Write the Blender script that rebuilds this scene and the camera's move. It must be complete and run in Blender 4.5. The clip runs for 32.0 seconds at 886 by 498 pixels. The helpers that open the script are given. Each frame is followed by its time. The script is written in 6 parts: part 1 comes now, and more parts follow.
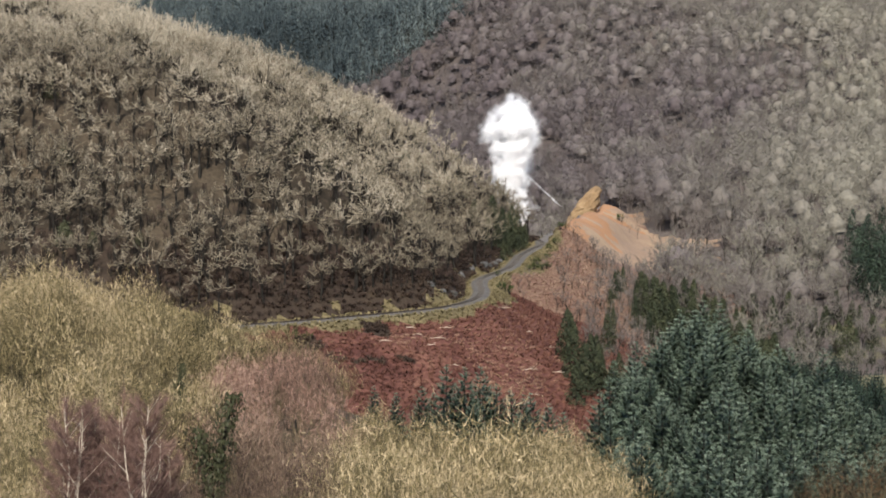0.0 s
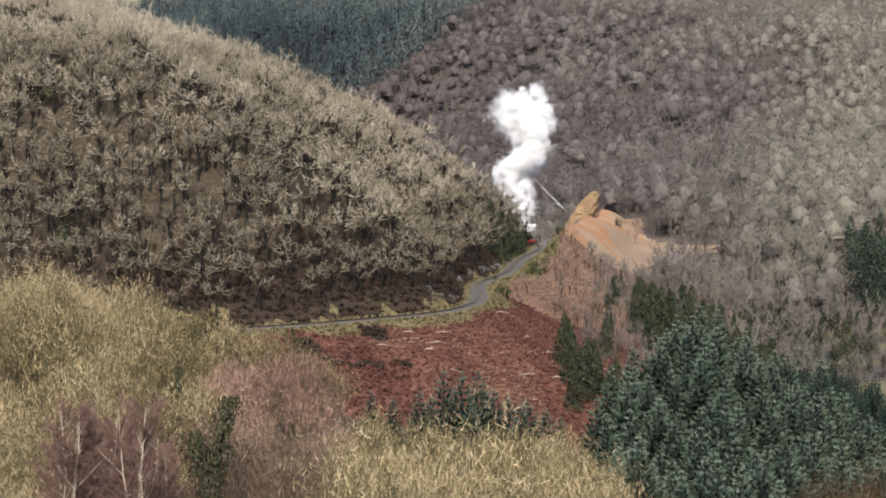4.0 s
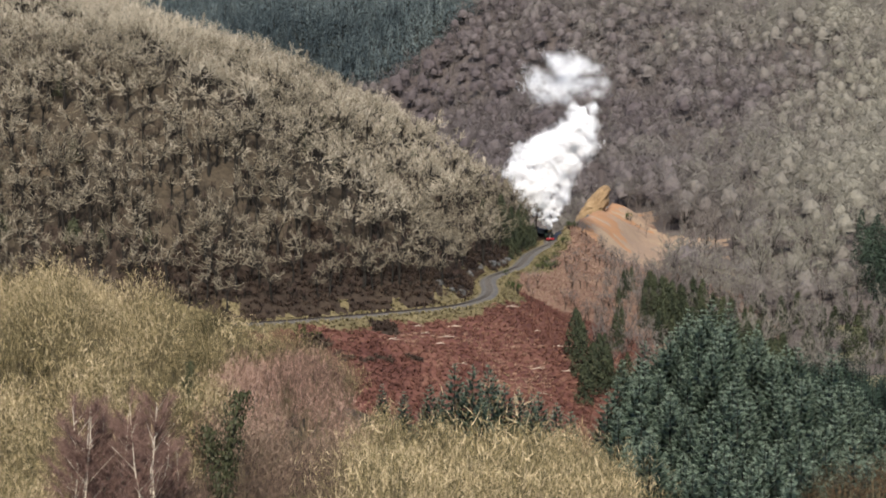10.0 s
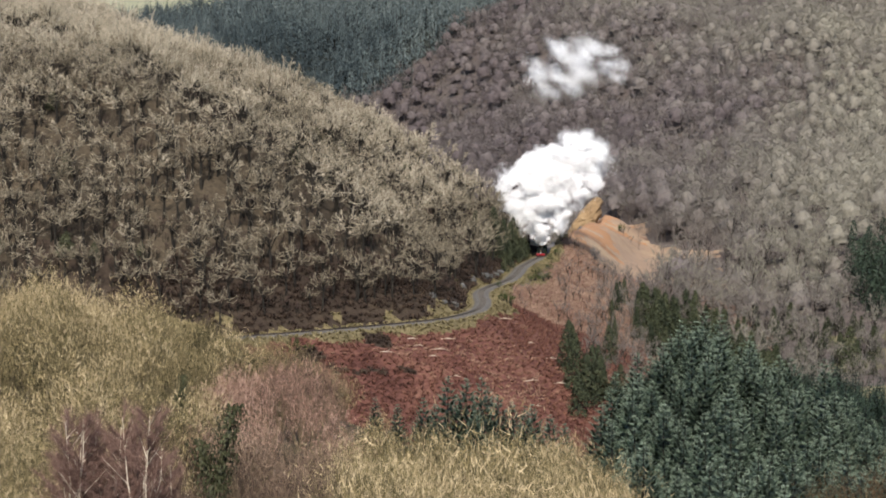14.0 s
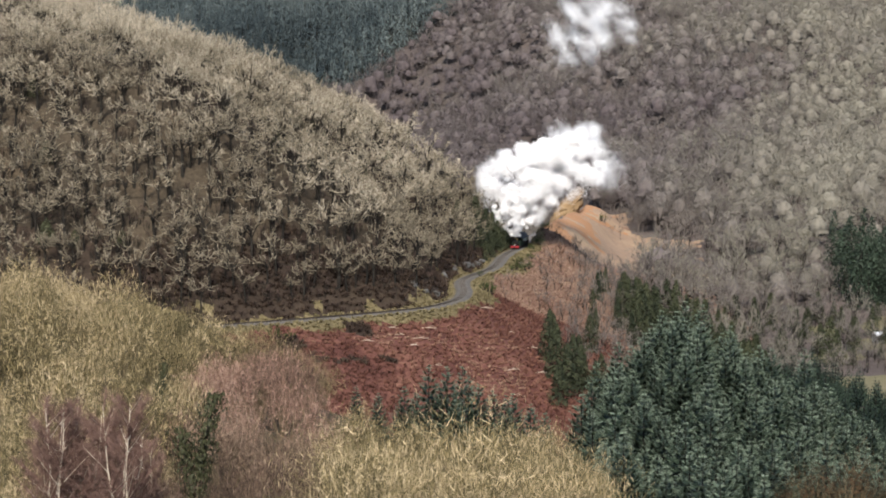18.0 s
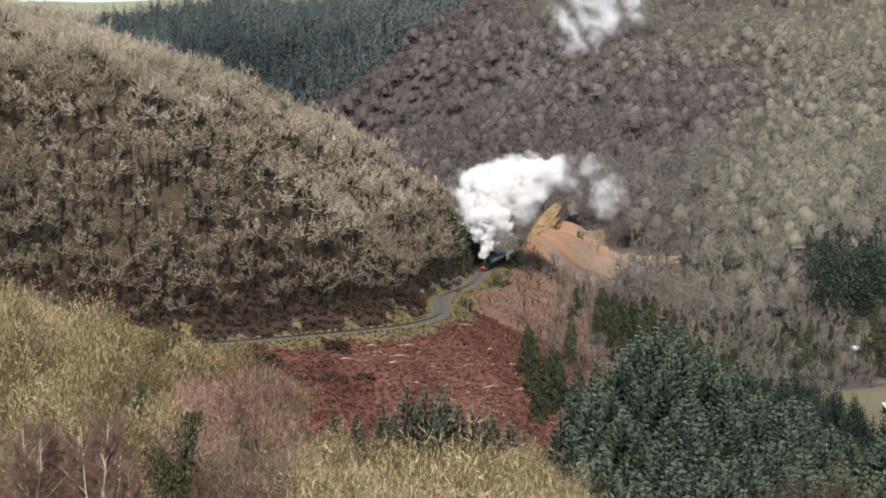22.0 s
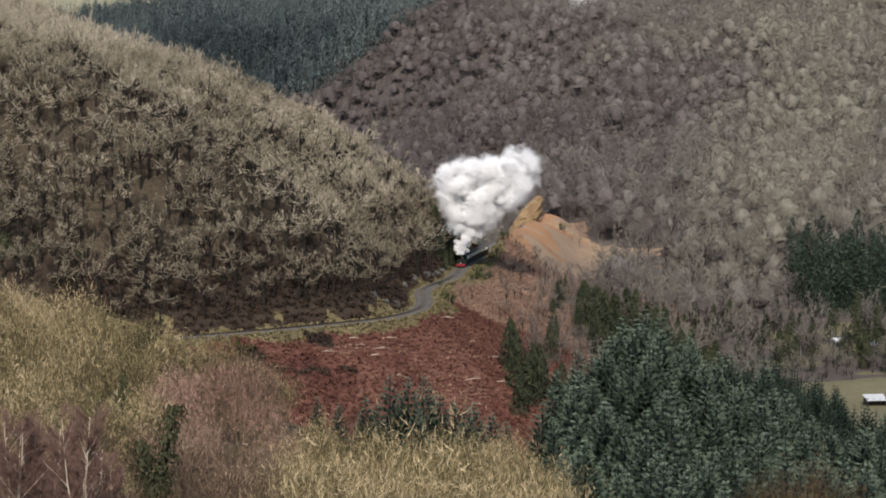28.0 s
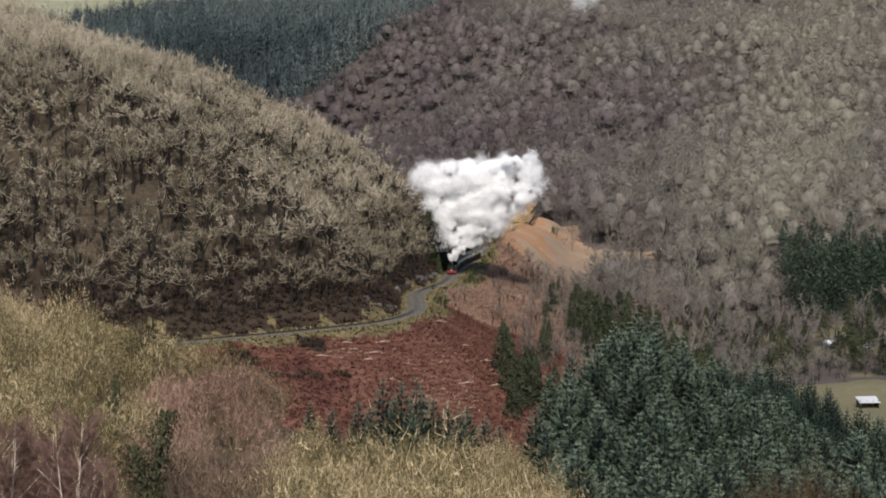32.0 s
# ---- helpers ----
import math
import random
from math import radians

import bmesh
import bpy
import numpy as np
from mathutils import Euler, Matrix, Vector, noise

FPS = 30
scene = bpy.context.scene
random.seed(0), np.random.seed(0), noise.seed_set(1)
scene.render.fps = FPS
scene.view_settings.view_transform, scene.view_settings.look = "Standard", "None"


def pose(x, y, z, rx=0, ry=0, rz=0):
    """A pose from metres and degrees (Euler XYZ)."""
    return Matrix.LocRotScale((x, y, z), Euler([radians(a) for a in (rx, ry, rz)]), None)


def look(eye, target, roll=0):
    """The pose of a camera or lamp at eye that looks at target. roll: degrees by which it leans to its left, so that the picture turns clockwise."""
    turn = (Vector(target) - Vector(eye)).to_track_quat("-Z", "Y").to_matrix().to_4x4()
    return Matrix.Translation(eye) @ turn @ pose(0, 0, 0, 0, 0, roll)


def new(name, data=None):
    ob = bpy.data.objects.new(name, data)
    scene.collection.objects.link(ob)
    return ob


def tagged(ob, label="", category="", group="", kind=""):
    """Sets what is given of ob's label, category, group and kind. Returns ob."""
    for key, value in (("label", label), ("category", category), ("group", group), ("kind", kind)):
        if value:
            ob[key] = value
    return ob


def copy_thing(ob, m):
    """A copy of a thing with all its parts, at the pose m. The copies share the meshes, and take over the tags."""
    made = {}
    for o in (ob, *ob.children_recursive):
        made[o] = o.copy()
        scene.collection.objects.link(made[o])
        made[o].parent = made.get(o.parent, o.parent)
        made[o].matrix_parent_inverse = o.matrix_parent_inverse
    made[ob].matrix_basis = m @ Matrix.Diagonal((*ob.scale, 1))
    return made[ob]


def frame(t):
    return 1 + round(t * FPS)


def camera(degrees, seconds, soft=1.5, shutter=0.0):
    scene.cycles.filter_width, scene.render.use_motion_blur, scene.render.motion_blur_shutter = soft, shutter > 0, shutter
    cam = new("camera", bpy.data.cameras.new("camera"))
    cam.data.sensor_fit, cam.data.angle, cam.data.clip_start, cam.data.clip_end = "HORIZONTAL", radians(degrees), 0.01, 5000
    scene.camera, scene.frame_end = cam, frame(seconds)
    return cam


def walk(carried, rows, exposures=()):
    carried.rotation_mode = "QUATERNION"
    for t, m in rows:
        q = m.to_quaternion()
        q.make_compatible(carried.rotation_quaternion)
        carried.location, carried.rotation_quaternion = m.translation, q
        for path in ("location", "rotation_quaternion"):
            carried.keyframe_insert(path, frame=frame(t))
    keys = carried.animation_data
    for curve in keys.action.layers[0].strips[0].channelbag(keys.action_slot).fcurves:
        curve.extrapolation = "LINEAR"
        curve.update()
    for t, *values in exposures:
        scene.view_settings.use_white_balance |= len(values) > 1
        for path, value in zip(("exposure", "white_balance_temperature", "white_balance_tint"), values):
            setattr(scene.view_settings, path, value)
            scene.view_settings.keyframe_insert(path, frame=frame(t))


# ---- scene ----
cam = camera(30.0, 32.0, soft=1.85)
EYE = 40.0


def aim(yaw, pitch, roll):
    """The hand-held camera turns about one spot on the hillside."""
    return pose(0, 0, EYE, 90 + pitch, 0, yaw) @ pose(0, 0, 0, 0, 0, roll)


walk(cam, [(t, aim(a, b, c)) for t, a, b, c in (
    (0, 0.007, -5.098, 0.027), (0.5, -0.055, -5.168, -0.040), (1, 0.032, -5.255, -0.052), (1.5, 0.041, -5.280, 0.060),
    (2, -0.087, -5.337, 0.202), (2.5, -0.095, -5.334, 0.257), (3, -0.065, -5.251, 0.287), (3.5, -0.081, -5.037, 0.327),
    (5.5, 0.069, -4.886, 0.413), (6, 0.136, -4.911, 0.458), (6.5, 0.239, -4.963, 0.443), (7, 0.216, -5.022, 0.368),
    (7.5, 0.173, -5.085, 0.340), (8, 0.159, -5.125, 0.307), (8.5, 0.205, -5.221, 0.253), (9, 0.295, -5.271, 0.218),
    (9.5, 0.387, -5.175, 0.211), (10, 0.304, -5.144, 0.173), (10.5, 0.189, -5.184, 0.041), (11, 0.159, -5.087, -0.089),
    (11.5, 0.159, -5.059, -0.168), (12, 0.189, -5.079, -0.064), (12.5, 0.224, -4.948, 0.125), (13, 0.211, -4.832, 0.179),
    (13.5, 0.135, -4.786, 0.107), (14, 0.054, -4.713, -0.011), (14.5, 0.019, -4.780, 0.003), (16.5, -0.288, -5.061, 0.245),
    (17, -0.315, -5.038, 0.229), (17.5, -0.421, -5.029, 0.285), (18, -0.591, -5.091, 0.276), (18.5, -0.762, -4.998, 0.236),
    (19, -0.876, -4.736, 0.017), (19.5, -0.946, -4.543, -0.184), (20, -1.022, -4.516, -0.169), (20.5, -1.182, -4.616, -0.101),
    (21, -1.277, -4.637, -0.013), (21.5, -1.319, -4.601, 0.009), (22, -1.362, -4.494, -0.059), (22.5, -1.439, -4.297, -0.102),
    (23, -1.556, -4.202, -0.143), (23.5, -1.683, -4.350, -0.110), (24, -1.688, -4.589, -0.001), (24.5, -1.721, -4.674, 0.123),
    (25, -1.738, -4.675, 0.131), (25.5, -1.733, -4.679, 0.031), (27.5, -1.881, -4.679, -0.097), (28, -1.983, -4.755, -0.052),
    (28.5, -2.095, -4.795, -0.105), (29, -2.094, -4.843, -0.165), (29.5, -2.097, -5.079, -0.193), (30, -2.090, -5.101, -0.234),
    (30.5, -2.043, -4.929, -0.223), (31, -2.041, -4.900, -0.291), (31.5, -2.175, -4.841, -0.204), (32, -2.239, -4.619, -0.240),
)], exposures=[(0, 0.91), (9, 0.91), (21.5, 0.91), (23, 0.46), (32, 0.48)])

# ---- world and sun ----
world = bpy.data.worlds.new("sky")
scene.world = world
world.use_nodes = True
wn = world.node_tree.nodes
sky = wn.new("ShaderNodeTexSky")
sky.sky_type = "NISHITA"
sky.sun_disc = False
SUN_ELEV, SUN_AZ = 44.0, 184.0   # azimuth clockwise from the way that the camera looks
sky.sun_elevation = radians(SUN_ELEV)
sky.sun_rotation = radians(SUN_AZ)
sky.dust_density = 1.2
sky.air_density = 1.0
world.node_tree.links.new(sky.outputs[0], wn["Background"].inputs[0])
wn["Background"].inputs[1].default_value = 0.10
sun_data = bpy.data.lights.new("sun", "SUN")
sun_data.energy = 3.55
sun_data.angle = radians(7.0)
sun_data.color = (1.0, 0.945, 0.875)
sun = new("sun", sun_data)
sa, se = radians(SUN_AZ), radians(SUN_ELEV)
sun_dir = Vector((math.sin(sa) * math.cos(se), math.cos(sa) * math.cos(se), math.sin(se)))
sun.matrix_world = look(sun_dir * 300, (0, 0, 0))

# ---- materials ----


def material(name, stops, scale=1.0, rough=0.9, bump=0.0, tint=0.0, metal=0.0, spec=0.2, coarse=0.0, rand=0.0, k=0.66):
    """A surface whose colour runs along stops by fine and coarse noise, by the plant's tint, which in crowns holds
    painted shade too, or by the piece's own chance.
    """
    m = bpy.data.materials.new(name)
    m.use_nodes = True
    nt = m.node_tree
    n, l = nt.nodes, nt.links
    b = n["Principled BSDF"]
    geo = n.new("ShaderNodeNewGeometry")
    fine = n.new("ShaderNodeTexNoise")
    fine.inputs["Scale"].default_value = scale
    fine.inputs["Detail"].default_value = 5.0
    fine.inputs["Roughness"].default_value = 0.65
    l.new(geo.outputs["Position"], fine.inputs["Vector"])
    big = n.new("ShaderNodeTexNoise")
    big.inputs["Scale"].default_value = coarse or scale * 0.12
    big.inputs["Detail"].default_value = 3.0
    l.new(geo.outputs["Position"], big.inputs["Vector"])
    mixer = n.new("ShaderNodeMath")
    mixer.operation = "ADD"
    l.new(fine.outputs["Fac"], mixer.inputs[0])
    l.new(big.outputs["Fac"], mixer.inputs[1])
    half = n.new("ShaderNodeMath")
    half.operation = "MULTIPLY_ADD"
    half.inputs[1].default_value = 1.1
    half.inputs[2].default_value = -0.6
    l.new(mixer.outputs[0], half.inputs[0])
    fac = half.outputs[0]
    if tint or rand:
        own = n.new("ShaderNodeAttribute")
        own.attribute_name = "tint"
        src = own.outputs["Fac"]
        share = tint
        if rand:
            info = n.new("ShaderNodeObjectInfo")
            src, share = info.outputs["Random"], rand
        mix = n.new("ShaderNodeMix")
        mix.inputs["Factor"].default_value = share
        l.new(fac, mix.inputs["A"])
        l.new(src, mix.inputs["B"])
        fac = mix.outputs["Result"]
    ramp = n.new("ShaderNodeValToRGB")
    while len(ramp.color_ramp.elements) < len(stops):
        ramp.color_ramp.elements.new(0.5)
    for i, c in enumerate(stops):
        e = ramp.color_ramp.elements[i]
        e.position = i / max(1, len(stops) - 1)
        e.color = (*[q * k for q in c], 1)
    l.new(fac, ramp.inputs[0])
    l.new(ramp.outputs[0], b.inputs["Base Color"])
    b.inputs["Roughness"].default_value = rough
    b.inputs["Metallic"].default_value = metal
    b.inputs["Specular IOR Level"].default_value = spec
    if bump:
        bp = n.new("ShaderNodeBump")
        bp.inputs["Strength"].default_value = 0.8
        bp.inputs["Distance"].default_value = bump
        l.new(fine.outputs["Fac"], bp.inputs["Height"])
        l.new(bp.outputs[0], b.inputs["Normal"])
    return m


M_LITTER = material("leaf_litter", [(0.024, 0.019, 0.014), (0.055, 0.042, 0.028), (0.105, 0.080, 0.050), (0.21, 0.135, 0.085)], 1.5, bump=0.15, coarse=0.05)
M_BRACKEN = material("dead_bracken", [(0.045, 0.021, 0.017), (0.12, 0.047, 0.036), (0.22, 0.098, 0.070), (0.33, 0.20, 0.13)], 1.1, bump=0.3, coarse=0.12)
M_BRACKEN2 = material("dry_bracken_slope", [(0.10, 0.058, 0.042), (0.22, 0.12, 0.082), (0.31, 0.19, 0.13), (0.30, 0.23, 0.17)], 1.0, bump=0.3, coarse=0.1)
M_VERGE = material("yellow_grass", [(0.09, 0.07, 0.035), (0.20, 0.16, 0.08), (0.36, 0.29, 0.16)], 1.6, bump=0.2, coarse=0.2)
M_BANK = material("heather_bank", [(0.036, 0.025, 0.018), (0.056, 0.039, 0.027), (0.09, 0.066, 0.042)], 1.3, bump=0.3, coarse=0.2)
M_SPOIL = material("orange_spoil", [(0.40, 0.26, 0.17), (0.47, 0.25, 0.125), (0.52, 0.28, 0.145), (0.52, 0.38, 0.28)], 0.5, bump=0.25, coarse=0.06, k=0.6)
M_SPOILG = material("grey_spoil", [(0.33, 0.23, 0.165), (0.44, 0.30, 0.20), (0.57, 0.42, 0.25)], 0.5, bump=0.25, coarse=0.07, k=0.6)
M_GORGE = material("winter_wood_floor", [(0.085, 0.066, 0.062), (0.13, 0.104, 0.092), (0.18, 0.15, 0.122)], 0.4, bump=0.3, coarse=0.03)
M_SCRUB = material("scrub_floor", [(0.03, 0.026, 0.015), (0.07, 0.055, 0.03), (0.12, 0.10, 0.055)], 1.2, bump=0.2, coarse=0.1)
M_FIELD = material("pasture", [(0.14, 0.125, 0.066), (0.20, 0.178, 0.10), (0.26, 0.22, 0.14)], 0.5, bump=0.05, coarse=0.04)
M_MOOR = material("moor_grass", [(0.24, 0.25, 0.15), (0.36, 0.35, 0.22), (0.46, 0.43, 0.29)], 0.03, bump=0.3, coarse=0.004)
M_INCLINE = material("grey_incline", [(0.13, 0.115, 0.10), (0.20, 0.18, 0.16), (0.27, 0.245, 0.215)], 0.8, bump=0.1, coarse=0.1)
M_BALLAST = material("ballast", [(0.12, 0.108, 0.095), (0.19, 0.172, 0.152), (0.28, 0.255, 0.225)], 6.0, bump=0.05, coarse=0.3, k=0.52)
M_SLEEPER = material("sleeper_wood", [(0.12, 0.105, 0.09), (0.19, 0.17, 0.148)], 3.0, k=0.7)
M_RAIL = material("rail_steel", [(0.035, 0.028, 0.024), (0.07, 0.056, 0.048)], 2.0, rough=0.7, metal=0.0)
M_ROCK = material("ochre_rock", [(0.16, 0.105, 0.065), (0.38, 0.25, 0.13), (0.52, 0.37, 0.21)], 1.1, bump=0.6, coarse=0.22)
M_GREYROCK = material("grey_rock", [(0.06, 0.06, 0.055), (0.16, 0.155, 0.145), (0.30, 0.29, 0.28)], 1.2, bump=0.3)
M_BARK = material("oak_bark", [(0.012, 0.010, 0.008), (0.032, 0.027, 0.021), (0.075, 0.064, 0.048)], 2.5, tint=0.3)
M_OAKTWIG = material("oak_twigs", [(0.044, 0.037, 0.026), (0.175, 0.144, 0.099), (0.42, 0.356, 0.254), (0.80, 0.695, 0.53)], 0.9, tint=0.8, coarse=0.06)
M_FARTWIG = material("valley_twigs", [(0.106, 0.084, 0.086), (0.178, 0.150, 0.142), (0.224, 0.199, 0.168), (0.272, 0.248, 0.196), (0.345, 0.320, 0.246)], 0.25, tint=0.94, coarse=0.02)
M_GREYTWIG = material("grey_twigs", [(0.12, 0.098, 0.086), (0.20, 0.17, 0.148), (0.32, 0.28, 0.24)], 0.4, tint=0.6)
M_BIRCHTWIG = material("birch_twigs", [(0.11, 0.064, 0.052), (0.24, 0.145, 0.115), (0.42, 0.27, 0.21)], 0.5, tint=0.4)
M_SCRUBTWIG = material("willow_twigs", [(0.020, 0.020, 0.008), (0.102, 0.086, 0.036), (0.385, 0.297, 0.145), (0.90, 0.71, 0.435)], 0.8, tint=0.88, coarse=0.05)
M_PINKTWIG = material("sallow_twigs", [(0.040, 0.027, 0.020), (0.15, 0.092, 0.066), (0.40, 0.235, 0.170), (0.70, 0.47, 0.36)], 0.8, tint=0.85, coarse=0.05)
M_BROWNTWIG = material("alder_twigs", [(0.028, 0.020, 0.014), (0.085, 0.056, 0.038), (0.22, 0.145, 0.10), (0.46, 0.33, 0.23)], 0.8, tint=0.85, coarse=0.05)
M_LARCH = material("larch_twigs", [(0.03, 0.022, 0.013), (0.085, 0.054, 0.028), (0.24, 0.145, 0.072)], 0.5, tint=0.7)
M_NEEDLEFLOOR = material("needle_floor", [(0.02, 0.024, 0.02), (0.045, 0.05, 0.042)], 0.3)
M_SCRUBBARK = material("willow_bark", [(0.10, 0.08, 0.045), (0.22, 0.175, 0.10), (0.34, 0.275, 0.165)], 2.0)
M_WHITEBARK = material("birch_bark", [(0.30, 0.24, 0.17), (0.62, 0.54, 0.42), (0.80, 0.72, 0.58)], 3.0, k=1.0)
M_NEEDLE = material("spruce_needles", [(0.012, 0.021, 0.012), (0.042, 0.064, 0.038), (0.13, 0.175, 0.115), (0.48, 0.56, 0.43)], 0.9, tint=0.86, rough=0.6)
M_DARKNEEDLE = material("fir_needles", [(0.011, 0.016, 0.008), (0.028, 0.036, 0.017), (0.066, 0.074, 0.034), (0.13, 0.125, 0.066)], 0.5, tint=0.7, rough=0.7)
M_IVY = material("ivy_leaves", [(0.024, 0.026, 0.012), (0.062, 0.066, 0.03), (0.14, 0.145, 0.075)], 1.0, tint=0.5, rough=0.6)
# Blue-grey, lifted tones: the haze over the far hill is put into the colour.
M_FARNEEDLE = material("plantation_needles", [(0.024, 0.034, 0.040), (0.056, 0.076, 0.080), (0.12, 0.148, 0.146), (0.24, 0.275, 0.25)], 0.08, tint=0.7, coarse=0.01)
M_GORSE = material("gorse_leaves", [(0.02, 0.03, 0.012), (0.06, 0.08, 0.025), (0.12, 0.14, 0.05)], 1.0, tint=0.4)
M_FROND = material("bracken_fronds", [(0.048, 0.022, 0.016), (0.125, 0.050, 0.034), (0.235, 0.107, 0.070), (0.52, 0.36, 0.245)], 0.6, tint=0.65, coarse=0.07)
M_DRYFROND = material("dry_bracken_fronds", [(0.09, 0.050, 0.035), (0.21, 0.115, 0.078), (0.36, 0.225, 0.155), (0.54, 0.40, 0.29)], 0.6, tint=0.65, coarse=0.07)
M_TUSSOCK = material("tussock_blades", [(0.09, 0.07, 0.035), (0.22, 0.18, 0.085), (0.44, 0.36, 0.20)], 0.6, tint=0.6)
M_HEATH = material("heather_sprigs", [(0.030, 0.020, 0.015), (0.062, 0.040, 0.028), (0.13, 0.088, 0.055)], 0.4, tint=0.4)
M_UNDER = material("bramble_stems", [(0.045, 0.032, 0.026), (0.09, 0.06, 0.048), (0.20, 0.13, 0.10)], 0.5, tint=0.5)
M_DEADWOOD = material("bleached_wood", [(0.35, 0.27, 0.20), (0.60, 0.50, 0.40)], 2.0, k=1.0)
M_BLACK = material("black_paint", [(0.010, 0.010, 0.010), (0.022, 0.021, 0.02)], 3.0, rough=0.6, spec=0.15)
M_RED = material("red_paint", [(0.28, 0.015, 0.02), (0.40, 0.03, 0.035)], 3.0, rough=0.4, spec=0.5)
M_BRASS = material("brass", [(0.55, 0.38, 0.12), (0.7, 0.5, 0.2)], 3.0, rough=0.3, metal=0.9)
M_GREEN = material("dark_green_paint", [(0.012, 0.022, 0.012), (0.02, 0.034, 0.018)], 3.0, rough=0.6, spec=0.15)
M_CHOC = material("chocolate_paint", [(0.03, 0.015, 0.009), (0.05, 0.025, 0.015)], 2.0, rough=0.6, spec=0.15)
M_CREAM = material("cream_paint", [(0.72, 0.66, 0.48), (0.82, 0.77, 0.6)], 2.0, rough=0.4, spec=0.4, k=1.0)
M_ROOF = material("dark_canvas_roof", [(0.05, 0.047, 0.042), (0.09, 0.085, 0.078)], 2.0, k=1.0)
M_GLASS = material("dark_window_glass", [(0.02, 0.022, 0.022), (0.04, 0.042, 0.042)], 1.0, rough=0.3, spec=0.3)
M_LAMP = material("white_lamp_body", [(0.7, 0.7, 0.68), (0.85, 0.85, 0.8)], 2.0, k=0.9)
M_TIN = material("pale_sheet_roof", [(0.5, 0.52, 0.54), (0.68, 0.69, 0.7)], 1.2, rough=0.5, k=0.75)
M_TIMBER = material("weathered_boards", [(0.10, 0.085, 0.07), (0.19, 0.16, 0.13)], 2.0)
M_WALL = material("white_render", [(0.5, 0.5, 0.48), (0.66, 0.66, 0.64)], 1.0, k=0.5)
M_MIST = material("thin_steam", [(0.97, 0.955, 0.945), (1.0, 0.985, 0.975)], 0.5, rough=1.0, spec=0.0, k=1.0)


def let_through(m, share):
    """Thin steam passes part of the light on to its far side."""
    nt = m.node_tree
    b = nt.nodes["Principled BSDF"]
    back = nt.nodes.new("ShaderNodeBsdfTranslucent")
    back.inputs[0].default_value = (0.97, 0.97, 0.97, 1)
    mix = nt.nodes.new("ShaderNodeMixShader")
    mix.inputs[0].default_value = share
    goes = nt.nodes["Material Output"].inputs["Surface"]
    nt.links.new(b.outputs[0], mix.inputs[1])
    nt.links.new(back.outputs[0], mix.inputs[2])
    nt.links.new(mix.outputs[0], goes)


let_through(M_MIST, 0.48)

# ---- the lie of the land ----
TRACK = [(-420, 420), (-300, 350), (-200, 305), (-130, 284), (-80, 284), (-50, 289), (-36, 294), (-19, 304.3), (-3.7, 316), (2, 323), (5.6, 331), (7.5, 340),
         (8.2, 351), (8.0, 361), (8.4, 370), (10, 378), (13, 387), (16, 398), (18.2, 413), (20, 428), (22.6, 441), (25.6, 455),
         (28.2, 468), (31.5, 490), (35.5, 511), (41, 535), (48, 570), (54, 610), (60, 655), (57, 710), (40, 770), (0, 840)]


def curve_through(pts, step):
    """A smooth line through the points, as evenly spaced ones."""
    p = np.array(pts, float)
    p = np.vstack([2 * p[0] - p[1], p, 2 * p[-1] - p[-2]])
    out = []
    for i in range(1, len(p) - 2):
        n = max(2, int(np.hypot(*(p[i + 1] - p[i])) / 0.5))
        for k in range(n):
            t = k / n
            out.append(0.5 * (2 * p[i] + (p[i + 1] - p[i - 1]) * t + (2 * p[i - 1] - 5 * p[i] + 4 * p[i + 1] - p[i + 2]) * t * t
                              + (3 * p[i] - p[i - 1] - 3 * p[i + 1] + p[i + 2]) * t ** 3))
    q = np.array(out)
    s = np.concatenate([[0], np.cumsum(np.hypot(*np.diff(q, axis=0).T))])
    a = np.arange(0, s[-1], step)
    return np.stack([np.interp(a, s, q[:, 0]), np.interp(a, s, q[:, 1])], 1), a


LINE, LINE_S = curve_through(TRACK, 1.0)
TANG = np.gradient(LINE, axis=0)
TANG /= np.hypot(TANG[:, 0], TANG[:, 1])[:, None]
# the rails leave the terrace at the nose and swing back behind the hill; the terrace runs on as an old incline
BEND = [(25.2, 452), (27.0, 459), (28.0, 466), (27.9, 474), (26.3, 482), (22.8, 490), (16.5, 498), (7.5, 505.5), (-5, 512), (-22, 519), (-45, 527), (-75, 537)]
RAILS, RAILS_S = curve_through(TRACK[:TRACK.index((22.6, 441)) + 1] + BEND, 1.0)
RAIL_T = np.gradient(RAILS, axis=0)
RAIL_T /= np.hypot(RAIL_T[:, 0], RAIL_T[:, 1])[:, None]


